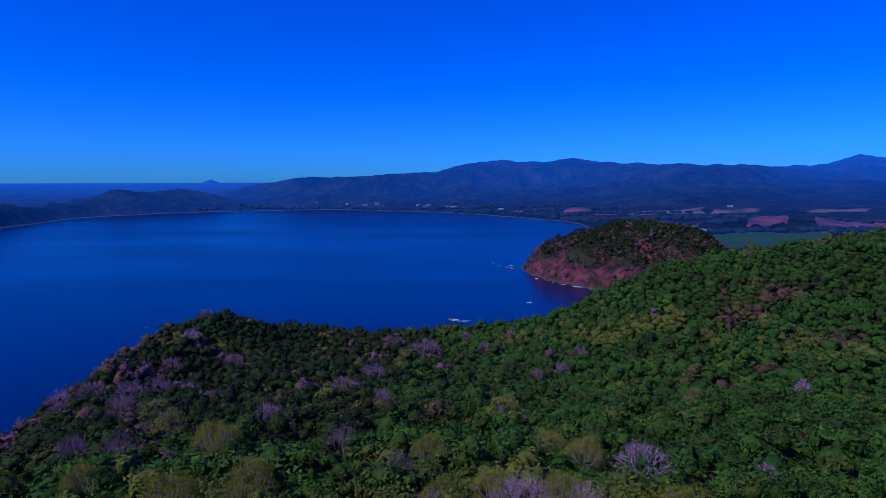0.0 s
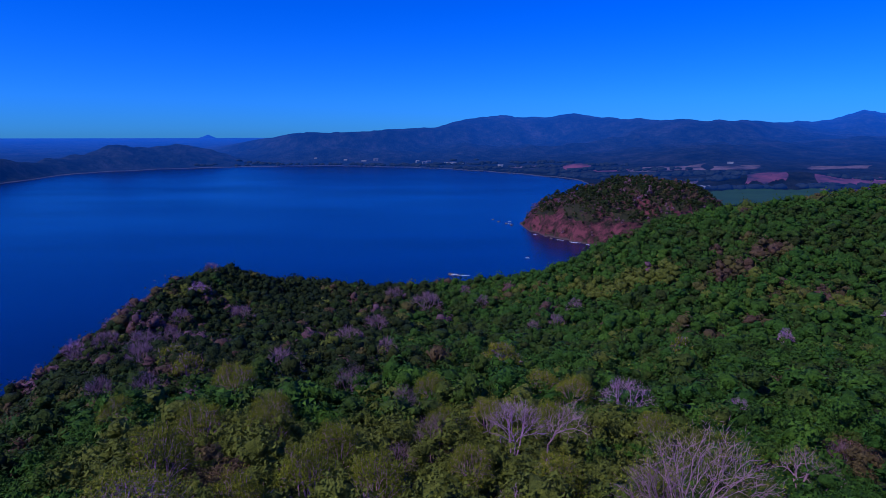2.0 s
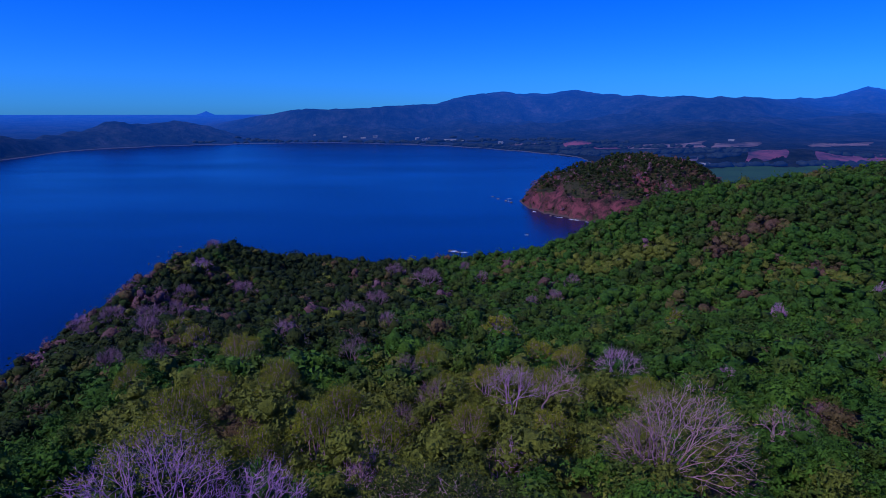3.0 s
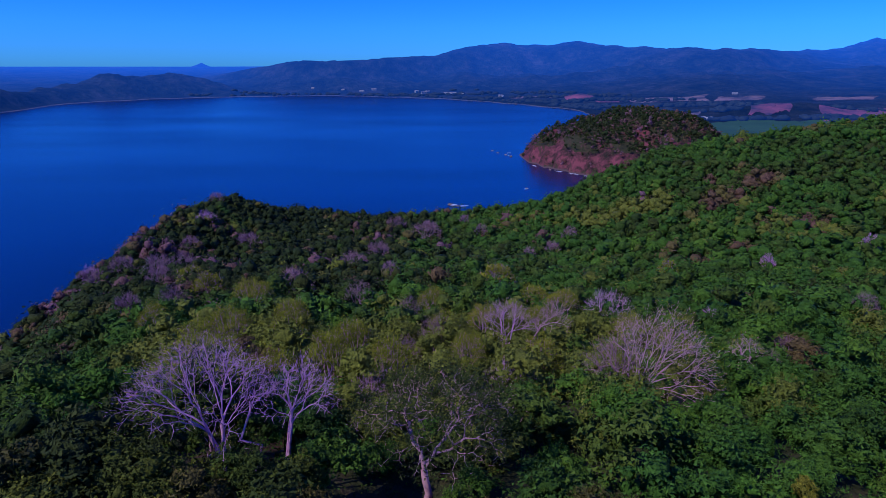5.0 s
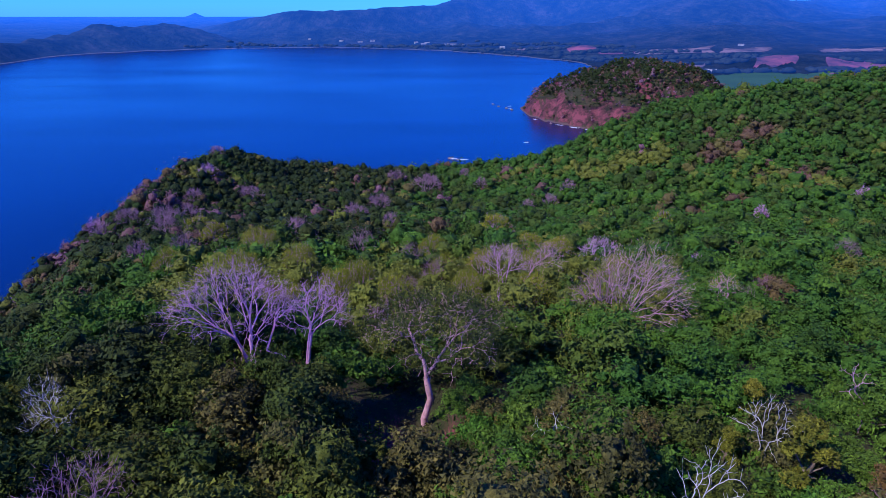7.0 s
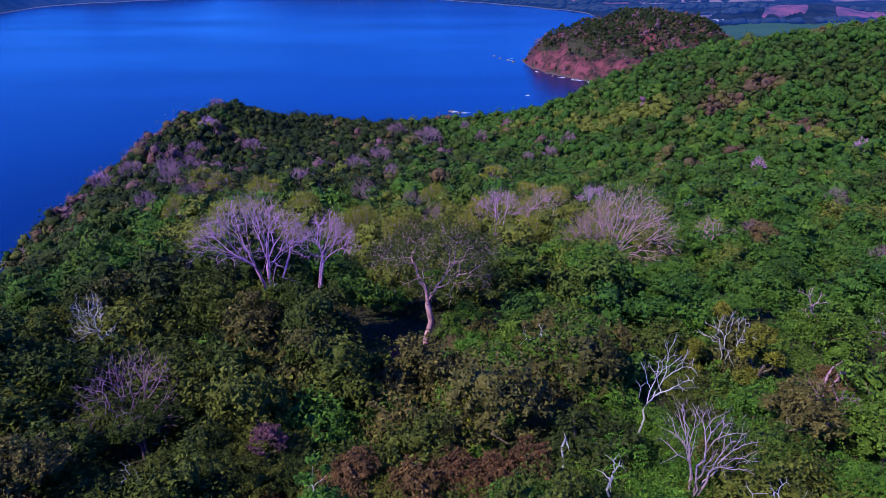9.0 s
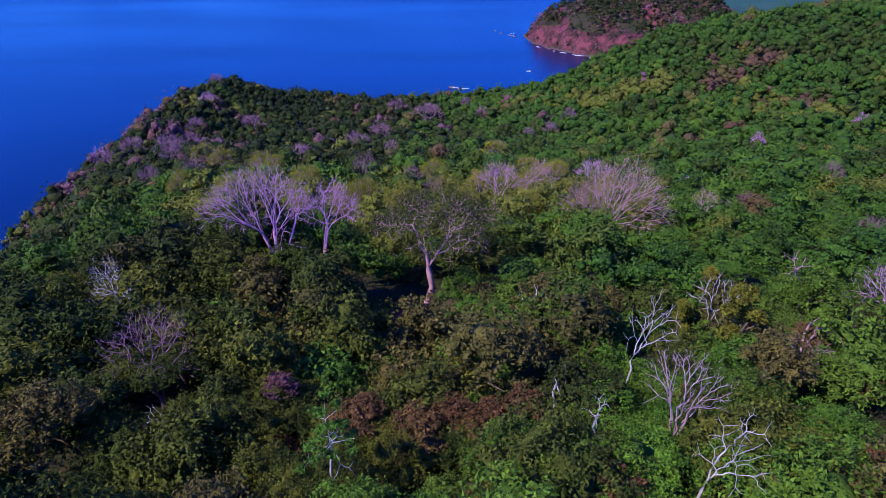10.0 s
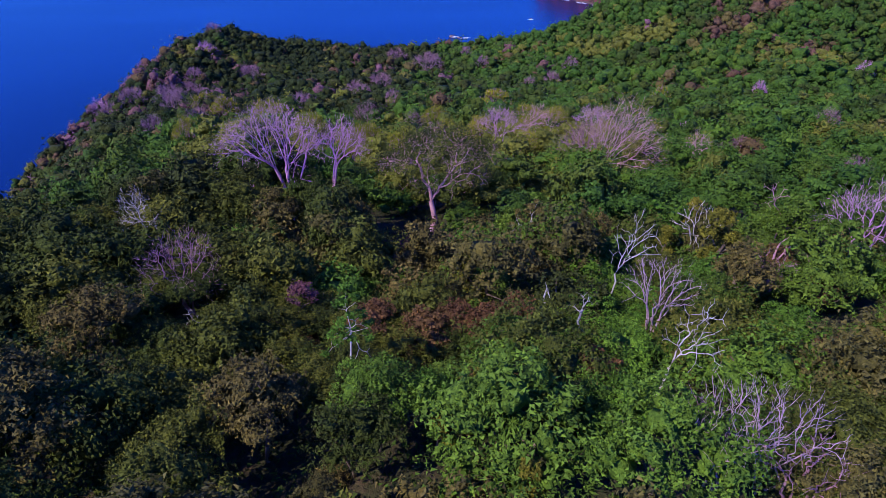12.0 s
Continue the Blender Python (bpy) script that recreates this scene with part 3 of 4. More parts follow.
# white dead trees on the near east slope
bare_tree((11.8, -3.2), 7.0, 4.2, 111, lift=1.2, stem=0.06, clear=0.34, twigs=60, edge=0.55, deep=0.6, shift=(1.3, 0.6), crook=0.14, thin=0.014, bark=M_WHITE, name="dead_tree", label="bleached white dead tree with few crooked boughs", group="dead trees")
bare_tree((12.3, -9.4), 4.4, 4.8, 112, lift=2.4, stem=0.05, trunks=6, clear=0.30, twigs=120, edge=0.66, deep=0.5, crook=0.09, thin=0.011, haze=150, tip=(0.5, 0.008), bark=M_PALE, name="dead_tree", label="bleached many-stemmed dead shrub fanning out", group="dead trees")
bare_tree((10.9, -15.2), 6.4, 3.6, 113, lift=0.3, stem=0.07, clear=0.36, twigs=64, edge=0.55, deep=0.6, shift=(1.1, 0.4), crook=0.14, thin=0.012, bark=M_WHITE, lean=(-4, 8), name="dead_tree", label="leaning white dead tree with crooked branches", group="dead trees")
bare_tree((7.3, -11.2), 3.2, 1.6, 114, lift=2.4, stem=0.065, clear=0.5, twigs=12, crook=0.25, thin=0.012, bark=M_WHITE, name="dead_tree", label="short white dead trunk poking out of vines", group="dead trees")
bare_tree((10.2, -22.6), 4.6, 4.2, 115, haze=120, tip=(0.5, 0.008), bark=M_PALE, stem=0.038, trunks=6, clear=0.30, twigs=110, edge=0.8, deep=0.6, crook=0.12, thin=0.010, lift=1.2, name="dead_tree", label="tangled lilac-grey leafless thicket tree", group="dead trees")
bare_tree((12.2, -22.6), 4.4, 4.6, 116, haze=120, tip=(0.5, 0.008), bark=M_PALE, lift=1.4, stem=0.038, trunks=4, clear=0.28, twigs=80, edge=0.7, deep=0.6, crook=0.16, thin=0.010, name="dead_tree", label="tangled lilac-grey leafless thicket tree", group="dead trees")
bare_tree((12.6, -24.0), 2.8, 4.2, 126, haze=120, tip=(0.5, 0.008), bark=M_DIM, lift=1.4, stem=0.055, trunks=3, clear=0.30, twigs=60, edge=0.45, deep=0.6, crook=0.16, thin=0.010, name="dead_tree", label="tangled lilac-grey leafless thicket tree", group="dead trees")
bare_tree((32.0, 1.0), 7.6, 6.4, 117, lift=1.0, haze=500, stem=0.07, trunks=3, clear=0.36, twigs=160, edge=0.6, deep=0.4, crook=0.14, thin=0.014, label="pink-lilac bare tree with stout forked stems")
bare_tree((23.0, -3.0), 3.0, 5.0, 118, lift=1.6, stem=0.08, trunks=5, clear=0.3, twigs=110, edge=0.4, deep=0.5, crook=0.2, thin=0.010, bark=M_DIM, label="low leafless shrub on dry brown ground")
bare_tree((25.6, 0.4), 3.2, 1.5, 119, lift=1.4, stem=0.07, trunks=3, clear=0.7, twigs=9, edge=0.7, crook=0.12, thin=0.03, bark=M_ROSY, name="dead_tree", label="broken pale tree stumps on a dry patch", group="dead trees")
bare_tree((22.4, 7.4), 4.6, 5.2, 130, lift=1.0, stem=0.045, trunks=4, clear=0.34, twigs=60, edge=0.5, deep=0.4, crook=0.16, thin=0.014, bark=M_WHITE, name="dead_tree", label="low white dead tree arching over a dark gap", group="dead trees")
bare_tree((32.6, 12.0), 5.6, 3.0, 131, lift=1.6, stem=0.06, clear=0.55, twigs=26, crook=0.16, thin=0.014, bark=M_ROSY, lean=(0, -24), name="dead_tree", label="leaning pale dead stem in green scrub", group="dead trees")
bare_tree((-20.4, -0.8), 7.4, 6.4, 120, bark=M_DIM, haze=500, stem=0.09, trunks=3, clear=0.34, twigs=210, edge=0.6, deep=0.5, crook=0.12, thin=0.012, lift=1.2, label="dark violet leafless tree among olive trees")
bare_tree((-14.2, -7.5), 6.4, 3.0, 121, lift=0.8, stem=0.08, clear=0.55, twigs=40, crook=0.12, thin=0.012, bark=M_WHITE, lean=(8, -24), name="dead_tree", label="thin fallen-over dead tree with white twigs", group="dead trees")
bare_tree((5.9, -7.8), 3.4, 0.9, 122, lift=1.6, stem=0.06, clear=0.75, twigs=5, crook=0.12, thin=0.014, bark=M_WHITE, name="dead_tree", label="single thin white dead stem", group="dead trees")
bare_tree((-27.0, 9.0), 8.2, 3.8, 123, lift=0.6, stem=0.09, clear=0.6, twigs=90, haze=300, thin=0.012, lean=(0, -8), bark=M_WHITE, label="slender bare tree with a silvery crown")
bare_tree((-5.6, -13.6), 8.6, 2.8, 124, stem=0.055, clear=0.72, twigs=26, bark=M_WHITE, leaves=80, leaf_mat=M_LEAF, leaf=0.13, thin=0.012, name="slender_tree", label="slender pale-stemmed tree with a small leafy head")
bare_tree((7.0, 6.0), 6.5, 3.2, 125, stem=0.06, clear=0.7, twigs=30, bark=M_WHITE, leaves=80, leaf_mat=M_OLIVE, leaf=0.13, thin=0.012, name="slender_tree", label="slender pale-stemmed tree with a small leafy head")

# leafless crowns farther down the slope: x, y, crown width, and bark: l lilac, y lilac under yellow-green buds, d dull purple
FAR_BARE = [(-49.4, 127.8, 11, "y"), (-46.7, 160, 12, "d"), (-125.7, 233.6, 13, "d"), (-6.9, 104, 6.5, "d"), (-66.9, 119.8, 8, "d"), (-46, 43.4, 4.4, "d"), (-71, 67, 4.6, "d"), (91.4, 200, 8, "y"), (20.7, 172, 12, "y"), (99.9, 107, 6, "d"),
            (38.2, 102.7, 10.5, "l"), (30, 112, 8, "y"), (-147, 348, 13, "l"), (-157, 262, 14, "d"), (-168, 258, 14, "d"), (-205, 312, 13, "l"), (-122, 252, 12, "d"), (-113, 322, 15, "d"), (-40, 250, 13, "d"), (-33, 297, 14, "d"), (-19.5, 212, 9, "d"),
            (-7, 368, 22, "d"), (-30, 402, 15, "d"), (32, 379, 10, "d"), (22, 419, 9, "d"), (63.5, 289, 9.5, "d"), (79, 315, 9, "d"), (50, 282, 9, "d"), (142.6, 220, 6, "l"), (62, 104, 4, "l"), (56, 66, 4, "d"), (47, 56, 4, "d"), (199, 237, 8, "l"),
            (-0.7, 74, 6.0, "d"), (-5.4, 66, 5.0, "d"), (-7, 45, 4.4, "l"), (-29.7, 90, 8.5, "y"), (-27, 78, 7.5, "y"), (-15.2, 54, 7.5, "y"), (-8.4, 39, 5.0, "l"), (-7, 52, 7.0, "y"), (-20.5, 46, 6.5, "y"), (-36, 62, 8.5, "y"), (-30, 45, 7.5, "y"), (-40, 84, 8.5, "y"),
            (4.1, 57, 5.5, "y"), (1.2, 84, 6.0, "y"), (18.6, 80, 7.5, "y"), (24.3, 120, 9.0, "y"), (9, 88, 7, "y"), (-14, 66, 7.0, "y"), (-1, 118, 8, "y"), (-70, 150, 10, "y"), (-86, 176, 11, "y"), (-90, 140, 8, "d"), (-104, 190, 10, "d"), (13, 50, 6.0, "y"),
            (-138, 300, 12, "d"), (-186, 345, 12, "d"), (-176, 380, 12, "d"), (-196, 392, 12, "d"), (-160, 405, 11, "d"), (-60, 96, 7, "y"), (33, 74, 6, "y"), (-21, 128, 9, "d"), (60, 40, 4.5, "d")]


def far_bare_trees():
    rng = np.random.default_rng(44)
    kinds = {}
    lilac, budding, dull = "leafless lilac-grey tree spreading above the woods", "lilac-grey tree with a yellowish budding crown", "dull purple leafless tree above the woods"
    for k, (mark, far) in enumerate([("l", 0), ("y", 0), ("y", 0), ("d", 0), ("l", 1), ("y", 1), ("d", 1), ("d", 1)]):
        t = bare_tree((0, 0), 9.0, 10.0, 200 + k, stem=0.13, trunks=3 + k % 3, clear=0.34, twigs=70 if far else 190, edge=0.58, deep=0.36, thin=0.05 if far else 0.024, whole=True,
                      haze=(300 if mark == "y" else 800) if far else (250 if mark == "y" else 900), tip=(1.2, 0.05) if far else (0.8, 0.024), leaves=(40.0 if far else 38.0) if mark == "y" else 0.0, leaf=0.34 if far else 0.17,
                      bark=M_DIM if mark == "d" else None, label={"l": lilac, "y": budding, "d": dull}[mark])
        kinds.setdefault((mark, far), []).append([t, False])
    for x, y, w, mark in FAR_BARE:
        lot = kinds[mark, int(y > 135)]
        pick = lot[rng.integers(len(lot))]
        h = float(undergrowth(x, y)) + (2.2 + 0.42 * w if w > 5 else 2.4)
        m = pose(x, y, float(land(x, y)), 0, 0, rng.uniform(0, 360))
        ob = pick[0]
        if pick[1]:
            ob = copy_thing(ob, m)
        else:
            pick[1] = True
            ob.matrix_basis = m
        ob.scale = (w / 10, w / 10, h / 9)
    for ob, used in [pick for lot in kinds.values() for pick in lot]:
        if not used:
            for c in list(ob.children):
                bpy.data.objects.remove(c)
            bpy.data.objects.remove(ob)


far_bare_trees()
SPOTS = [(-1.7, 18.5, 3.0), (-18, 19.5, 2.6), (-12, 20.0, 2.2), (-24, 33, 3), (22.4, 39.5, 4.0), (-1.7, 14.5, 2.2), (21.5, 36, 2.0), (-5.0, 16.0, 2.2), (-4.0, 12.5, 2.0), (10.8, 66, 2.5), (14.6, 60, 2.0), (43, 54, 2.0), (11.0, -17.4, 3.2), (11.0, -24.0, 3.2)] + [(x, y, w * 0.22) for x, y, w, mark in FAR_BARE if y < 130]
# open spots with scrub of their own
LOW = [(11.8, -3.6, 3.0), (12.4, -10.0, 3.0), (7.3, -11.8, 2.2), (5.9, -7.8, 2.2), (-20, -1.2, 3.2), (24, -1.6, 3.8), (32, 0.4, 3.0), (-2, -9.2, 2.9), (2.2, -8.4, 2.9), (-5.2, -8.6, 2.6), (-10, -6.0, 2.4), (-14.2, -7.5, 2.2), (-6, -14.5, 2.2)]

# ---- woods ----


def scatter(rng, x0, x1, y0, y1, step, jitter=0.42):
    gx, gy = np.meshgrid(np.arange(x0, x1, step), np.arange(y0, y1, step * 0.87))
    gx = gx + (np.arange(gx.shape[0]) % 2)[:, None] * step / 2
    x = (gx + rng.uniform(-jitter, jitter, gx.shape) * step).ravel()
    y = (gy + rng.uniform(-jitter, jitter, gx.shape) * step).ravel()
    return x, y


def clear_of(spots, x, y):
    ok = np.ones(len(x), bool)
    for sx, sy, r in spots:
        ok &= np.hypot(x - sx, y - sy) > r
    return ok


def greenness(x, y):
    """0: dry and dark woods of the west slope; 1: green woods of the east slope."""
    return np.clip(smooth(-50, 60, x + 12) + 0.35 * rumple(x, y, 45), 0, 1)


# name, label, category, group, material, crown width, crown height, stem, lobes, leaves, leaf size
TREES = [
    ("leafy_tree", "dense round green broadleaf tree on the hillside", "tree", M_LEAF, 5.4, 4.6, 3.2, 14, 3000, 0.152),
    ("leafy_tree", "broad green tree with a lumpy crown", "tree", M_LEAF, 6.8, 4.4, 2.6, 17, 3600, 0.160),
    ("leafy_tree", "tall dark green tree in the woods", "tree", M_DUSK, 4.6, 5.8, 3.4, 14, 2900, 0.152),
    ("olive_tree", "olive-green drying tree on the slope", "tree", M_OLIVE, 5.4, 4.6, 2.8, 14, 3000, 0.148),
    ("vine_thicket", "low vine-covered green thicket", "thicket", M_LEAF, 7.0, 3.2, 0.6, 18, 4200, 0.142),
    ("dry_shrub", "withered brown shrub among green trees", "shrub", M_BROWN, 3.4, 2.6, 0.8, 9, 2000, 0.136),
    ("flowering_shrub", "shrub with faded pink blossom over brown twigs", "shrub", M_PINK, 2.4, 1.8, 1.2, 5, 900, 0.120),
    ("young_tree", "small yellow-green young tree", "tree", M_YELLOW, 3.0, 3.4, 1.4, 6, 1800, 0.144),
    ("vine_thicket", "bright green thicket smothered in vines", "thicket", M_FRESH, 6.2, 3.4, 0.6, 20, 3800, 0.140),
]


def leafy_kind(k, seed, dusky=False, close=False):
    rng = np.random.default_rng(seed)
    name, label, cat, mat, w, h, t, lobes, leaves, leaf = TREES[k]
    if close:
        leaves, leaf = int(leaves * 1.95), leaf * 0.70
    if dusky and mat is M_LEAF:
        mat, label = M_DUSK, label.replace("green", "dusky dark green")
    root = tagged(new(name), label, cat, "woodland " + cat + "s")
    v, f, mi = crown_arrays(rng, w, h, lobes, leaves, leaf * 1.24, 1, heart=0.42, tuft=16, loose=0.62)
    part("crown", mesh_of("crown", v + [0, 0, t], f, [mat, M_INNER[mat]], mi), root)
    pts, rad, d = limb(rng, (0, 0, -0.8), (0.05, 0.05, 1), t + 0.8 + h * 0.3, 0.16, 0.09, 4, 0.08, 0.05)
    v, f = tube_arrays([(pts, rad, 6)])
    part("trunk", mesh_of("trunk", v, f, [M_TRUNK], flat=False), root)
    for j in range(3):
        a = j * 2.09 + rng.uniform(-0.4, 0.4)
        q, r2, _ = limb(rng, pts[-2], (math.cos(a), math.sin(a), 0.9), w * 0.36, 0.08, 0.03, 3, 0.12, 0.05)
        v, f = tube_arrays([(q, r2, 4)])
        part("bough", mesh_of("bough", v, f, [M_TRUNK], flat=False), root)
    return [root, False]


KINDS = [leafy_kind(k, 60 + 7 * k + j, j == 1) for j in range(2) for k in range(5)] + [leafy_kind(k, 90 + k, close=True) for k in (5, 6, 7)]
KINDS += [leafy_kind(k, 160 + 7 * k + j, j == 1, True) for j in range(2) for k in range(5)]
KINDS += [leafy_kind(8, 301, close=True)]
TYPE_OF = [0, 1, 2, 3, 4, 0, 1, 2, 3, 4, 5, 6, 7, 0, 1, 2, 3, 4, 0, 1, 2, 3, 4, 8]


def plant(i, x, y, z, yaw, s, sz, tip=(0, 0)):
    m = pose(x, y, z, tip[0], tip[1], yaw)
    if i < 10 and y < -7:
        i += 13
    ob, used = KINDS[i]
    if used:
        ob = copy_thing(ob, m)
    else:
        KINDS[i][1] = True
        ob.matrix_basis = m
    ob.scale = (s * (0.88 + 0.24 * abs(math.sin(x * 7 + y))), s * (0.88 + 0.24 * abs(math.cos(x + y * 5))), sz)
    return ob


def near_woods():
    rng = np.random.default_rng(5)
    # chosen plants: kind, x, y, size
    for i, x, y, s in [(23, 8.8, -13.0, 0.85), (23, 6.4, -15.4, 0.7), (23, 9.2, -7.0, 0.8), (23, 7.6, -18.0, 0.7), (23, 14.6, -13.4, 0.75), (23, 10.4, -0.6, 0.8), (23, 15.0, -6.0, 0.7), (10, -2.0, -9.1, 1.15), (10, 2.2, -8.3, 1.1), (10, -5.2, -8.5, 0.95), (10, 4.4, -7.4, 0.85), (10, 0.2, -8.0, 0.95), (11, -10, -6.0, 1.0), (5, -19.6, 13.6, 1.0), (8, -16.6, 12.6, 0.9), (7, -13.0, 14.8, 0.8), (6, -23.0, 15.2, 1.0), (7, -10.2, 15.4, 0.7), (9, 15.2, -22.4, 0.9), (3, 14.4, -24.4, 0.8), (9, 16.8, -20.4, 0.8), (3, 17.6, -24.0, 0.8), (0, 4.2, -15.2, 0.9), (1, 6.6, -13.4, 0.75), (4, 7.0, -17.5, 0.8), (0, 2.6, -12.4, 0.8), (12, 1.0, 0.2, 0.9), (3, -8.6, 11.4, 0.85), (10, 22, -2.2, 0.9),
                       (10, 26, 1, 0.8), (12, -22.5, -13.5, 1.0), (12, 1.4, -16.5, 0.8), (10, 24.8, -6.0, 0.8), (4, 16.5, -16.0, 1.25), (9, 15.5, -12.0, 1.1), (4, 4.5, 5.0, 0.9), (9, 17.5, 9.5, 1.3)]:
        t = TREES[TYPE_OF[i]]
        if i in (10, 11):
            plant(i, x, y, float(land(x, y)) + float(undergrowth(x, y)) + 0.9 - (t[6] + t[5]) * s, rng.uniform(0, 360), s, s)
            continue
        plant(i, x, y, min(float(land(x, y)), float(canopy(x, y)) + 0.8 - (t[6] + t[5] * 0.9) * s), rng.uniform(0, 360), s, s)
    # low vines round the dead trees
    for sx, sy, r in LOW:
        for k in range(4):
            a = k * 1.57 + sx
            x, y, s = sx + math.cos(a) * r * 0.6, sy + math.sin(a) * r * 0.6, rng.uniform(0.45, 0.65)
            t = TREES[4]
            plant(4 if sx > 0 else 9, x, y, float(land(x, y)) + float(undergrowth(x, y)) - 0.7 - (t[6] + t[5] * 0.9) * s, rng.uniform(0, 360), s, s)
    x, y = scatter(rng, -60, 60, -37, 16, 3.9)
    ok = (np.abs(x) < (y + 40) * 0.86 + 12) & clear_of(SPOTS, x, y) & clear_of(LOW, x, y)
    x, y = x[ok], y[ok]
    g, z, c = greenness(x, y), land(x, y), canopy(x, y)
    g = g + 0.4 * np.exp(-((x - 6) / 8) ** 2 - ((y + 14) / 10) ** 2) - 0.4 * smooth(-6, -14, x) * smooth(-12, -20, y)
    for i in range(len(x)):
        if g[i] < 0.5:
            k = rng.choice([0, 5, 6, 7, 3, 8, 10, 12], p=[0.10, 0.24, 0.14, 0.14, 0.12, 0.18, 0.06, 0.02])
        else:
            k = rng.choice([0, 1, 3, 4, 9, 10, 12], p=[0.19, 0.19, 0.24, 0.19, 0.06, 0.09, 0.04])
        if x[i] < -4 and rng.random() < (0.8 if y[i] > -12 else 0.62):
            k = rng.choice([5, 6, 7, 8], p=[0.3, 0.22, 0.26, 0.22])
        k = int(k)
        t = TREES[TYPE_OF[k]]
        s = rng.choice([rng.uniform(0.5, 0.8), rng.uniform(0.9, 1.4)])
        sz = s * rng.uniform(0.85, 1.15)
        zz = min(z[i], c[i] + rng.normal(0.5, 1.7) + 1.6 * (s - 0.9) - (t[6] + t[5] * 0.9) * sz)
        plant(k, x[i], y[i], zz, rng.uniform(0, 360), s, sz, (rng.uniform(-6, 6), rng.uniform(-6, 6)))
    return len(x)


near_woods()
for ob, used in KINDS:
    if not used:
        for c in list(ob.children):
            bpy.data.objects.remove(c)
        bpy.data.objects.remove(ob)


RUST = [(93, 143, 9), (165, 316, 14), (150, 250, 7), (-30, 60, 5), (58, 66, 5), (110, 230, 8), (196, 330, 10)]
FRESH = [(-6, 262, 16), (173, 256, 9), (22, 52, 6), (40, 84, 7)]


def woods(name, seed, x, y, size, leaves, leaf, kinds, label, base=None, rough=1.0):
    """Many tree crowns in one mesh, each with a hue of its own. kinds: how many shapes, their lobes, fineness and fullness of the inner mass, leaves to a tuft."""
    rng = np.random.default_rng(seed)
    protos = [crown_arrays(rng, 1.0, rng.uniform(0.65, 1.0), kinds[1], leaves, leaf, kinds[2], heart=kinds[3], tuft=kinds[4], loose=kinds[5]) for _ in range(kinds[0])]
    z, g = land(x, y), greenness(x, y)
    deep = undergrowth(x, y)
    patch = 0.6 * rumple(x + 300, y, 70) + 0.5 * rumple(x, y - 200, 24)
    dry = smooth(0.1, 0.8, rumple(x - 500, y + 90, 55))
    # where yellowing crowns, and where leafless pink ones, stand close together
    pale = 0.55 * np.exp(-((y - 336) / 16) ** 2) * smooth(84, 96, x) * smooth(150, 138, x) + 0.50 * np.exp(-((x + 14) / 34) ** 2 - ((y - 60) / 30) ** 2) + 0.45 * np.exp(-((x + 45) / 30) ** 2 - ((y - 90) / 40) ** 2) + 0.4 * np.exp(-((x - 12) / 24) ** 2 - ((y - 95) / 40) ** 2)
    rosy = 0.30 * np.exp(-((x + 150) / 34) ** 2 - ((y - 262) / 50) ** 2) + 0.20 * np.exp(-((x + 75) / 40) ** 2 - ((y - 140) / 70) ** 2) + 0.50 * np.exp(-((x + 195) / 26) ** 2 - ((y - 360) / 80) ** 2) + 0.25 * np.exp(-((x - 168) / 14) ** 2 - ((y - 315) / 16) ** 2)
    # the dusky promontory, patches of rust-brown and of bright green
    dusk = smooth(60, -30, x) * smooth(130, 200, y)
    rust = sum(np.exp(-((x - a) / r) ** 2 - ((y - b) / r) ** 2) for a, b, r in RUST)
    fresh = sum(np.exp(-((x - a) / r) ** 2 - ((y - b) / r) ** 2) for a, b, r in FRESH)
    vs, fs, hs, ms, o = [], [], [], [], 0
    pick = rng.integers(0, kinds[0], len(x))
    lot1, lot2 = [np.clip(0.5 + 0.42 * rumple(x + 77 * k, y - 41 * k, 30) + rng.normal(0, 0.09, len(x)), 0, 1) for k in (1, 2)]
    for i in range(len(x)):
        v, f, mi = protos[pick[i]]
        s = size * min(max(math.exp(rng.normal(-0.04, 0.38)), 0.45), 1.7)
        sz = s * rng.uniform(0.75, 1.2)
        a = rng.uniform(0, 2 * np.pi)
        ca, sn = math.cos(a), math.sin(a)
        w = np.empty_like(v)
        w[:, 0] = (v[:, 0] * ca - v[:, 1] * sn) * s + x[i]
        w[:, 1] = (v[:, 0] * sn + v[:, 1] * ca) * s + y[i]
        w[:, 2] = v[:, 2] * sz + z[i] + deep[i] - sz * 0.62 + 0.22 * (s - size) + rng.normal(0, 0.9) * rough
        vs.append(w)
        fs.append(f + o)
        ms.append(mi)
        lush = 0.26 * math.exp(-((x[i] + 48) / 9) ** 2 - ((y[i] - 22) / 10) ** 2) - 0.16 * math.exp(-((x[i] + 20) / 16) ** 2 - ((y[i] - 18) / 14) ** 2)
        h = np.clip(0.20 + lush + 0.24 * smooth(0.25, 0.6, g[i]) + 0.30 * patch[i] + pale[i] - 0.16 * dusk[i] + 0.3 * fresh[i] + rng.normal(0, 0.09), 0, 0.74)
        if base is not None:
            h = np.clip((base[0] if rng.random() < base[2] else base[1]) + 0.08 * patch[i] + rng.normal(0, 0.05), 0, 1)
        elif rust[i] > 0.45:
            h = rng.uniform(0.78, 0.88)
        elif lot1[i] < rosy[i] + 0.12 * dusk[i]:
            h = rng.uniform(0.88, 1.0)
        elif pale[i] < 0.2 and lot2[i] < (0.16 + 0.30 * dry[i] if g[i] < 0.45 else 0.05 + 0.30 * dry[i]):
            h = 0.72 + 0.20 * rng.beta(1.2, 1.8)
        hs.append(np.full(len(v), h))
        o += len(v)
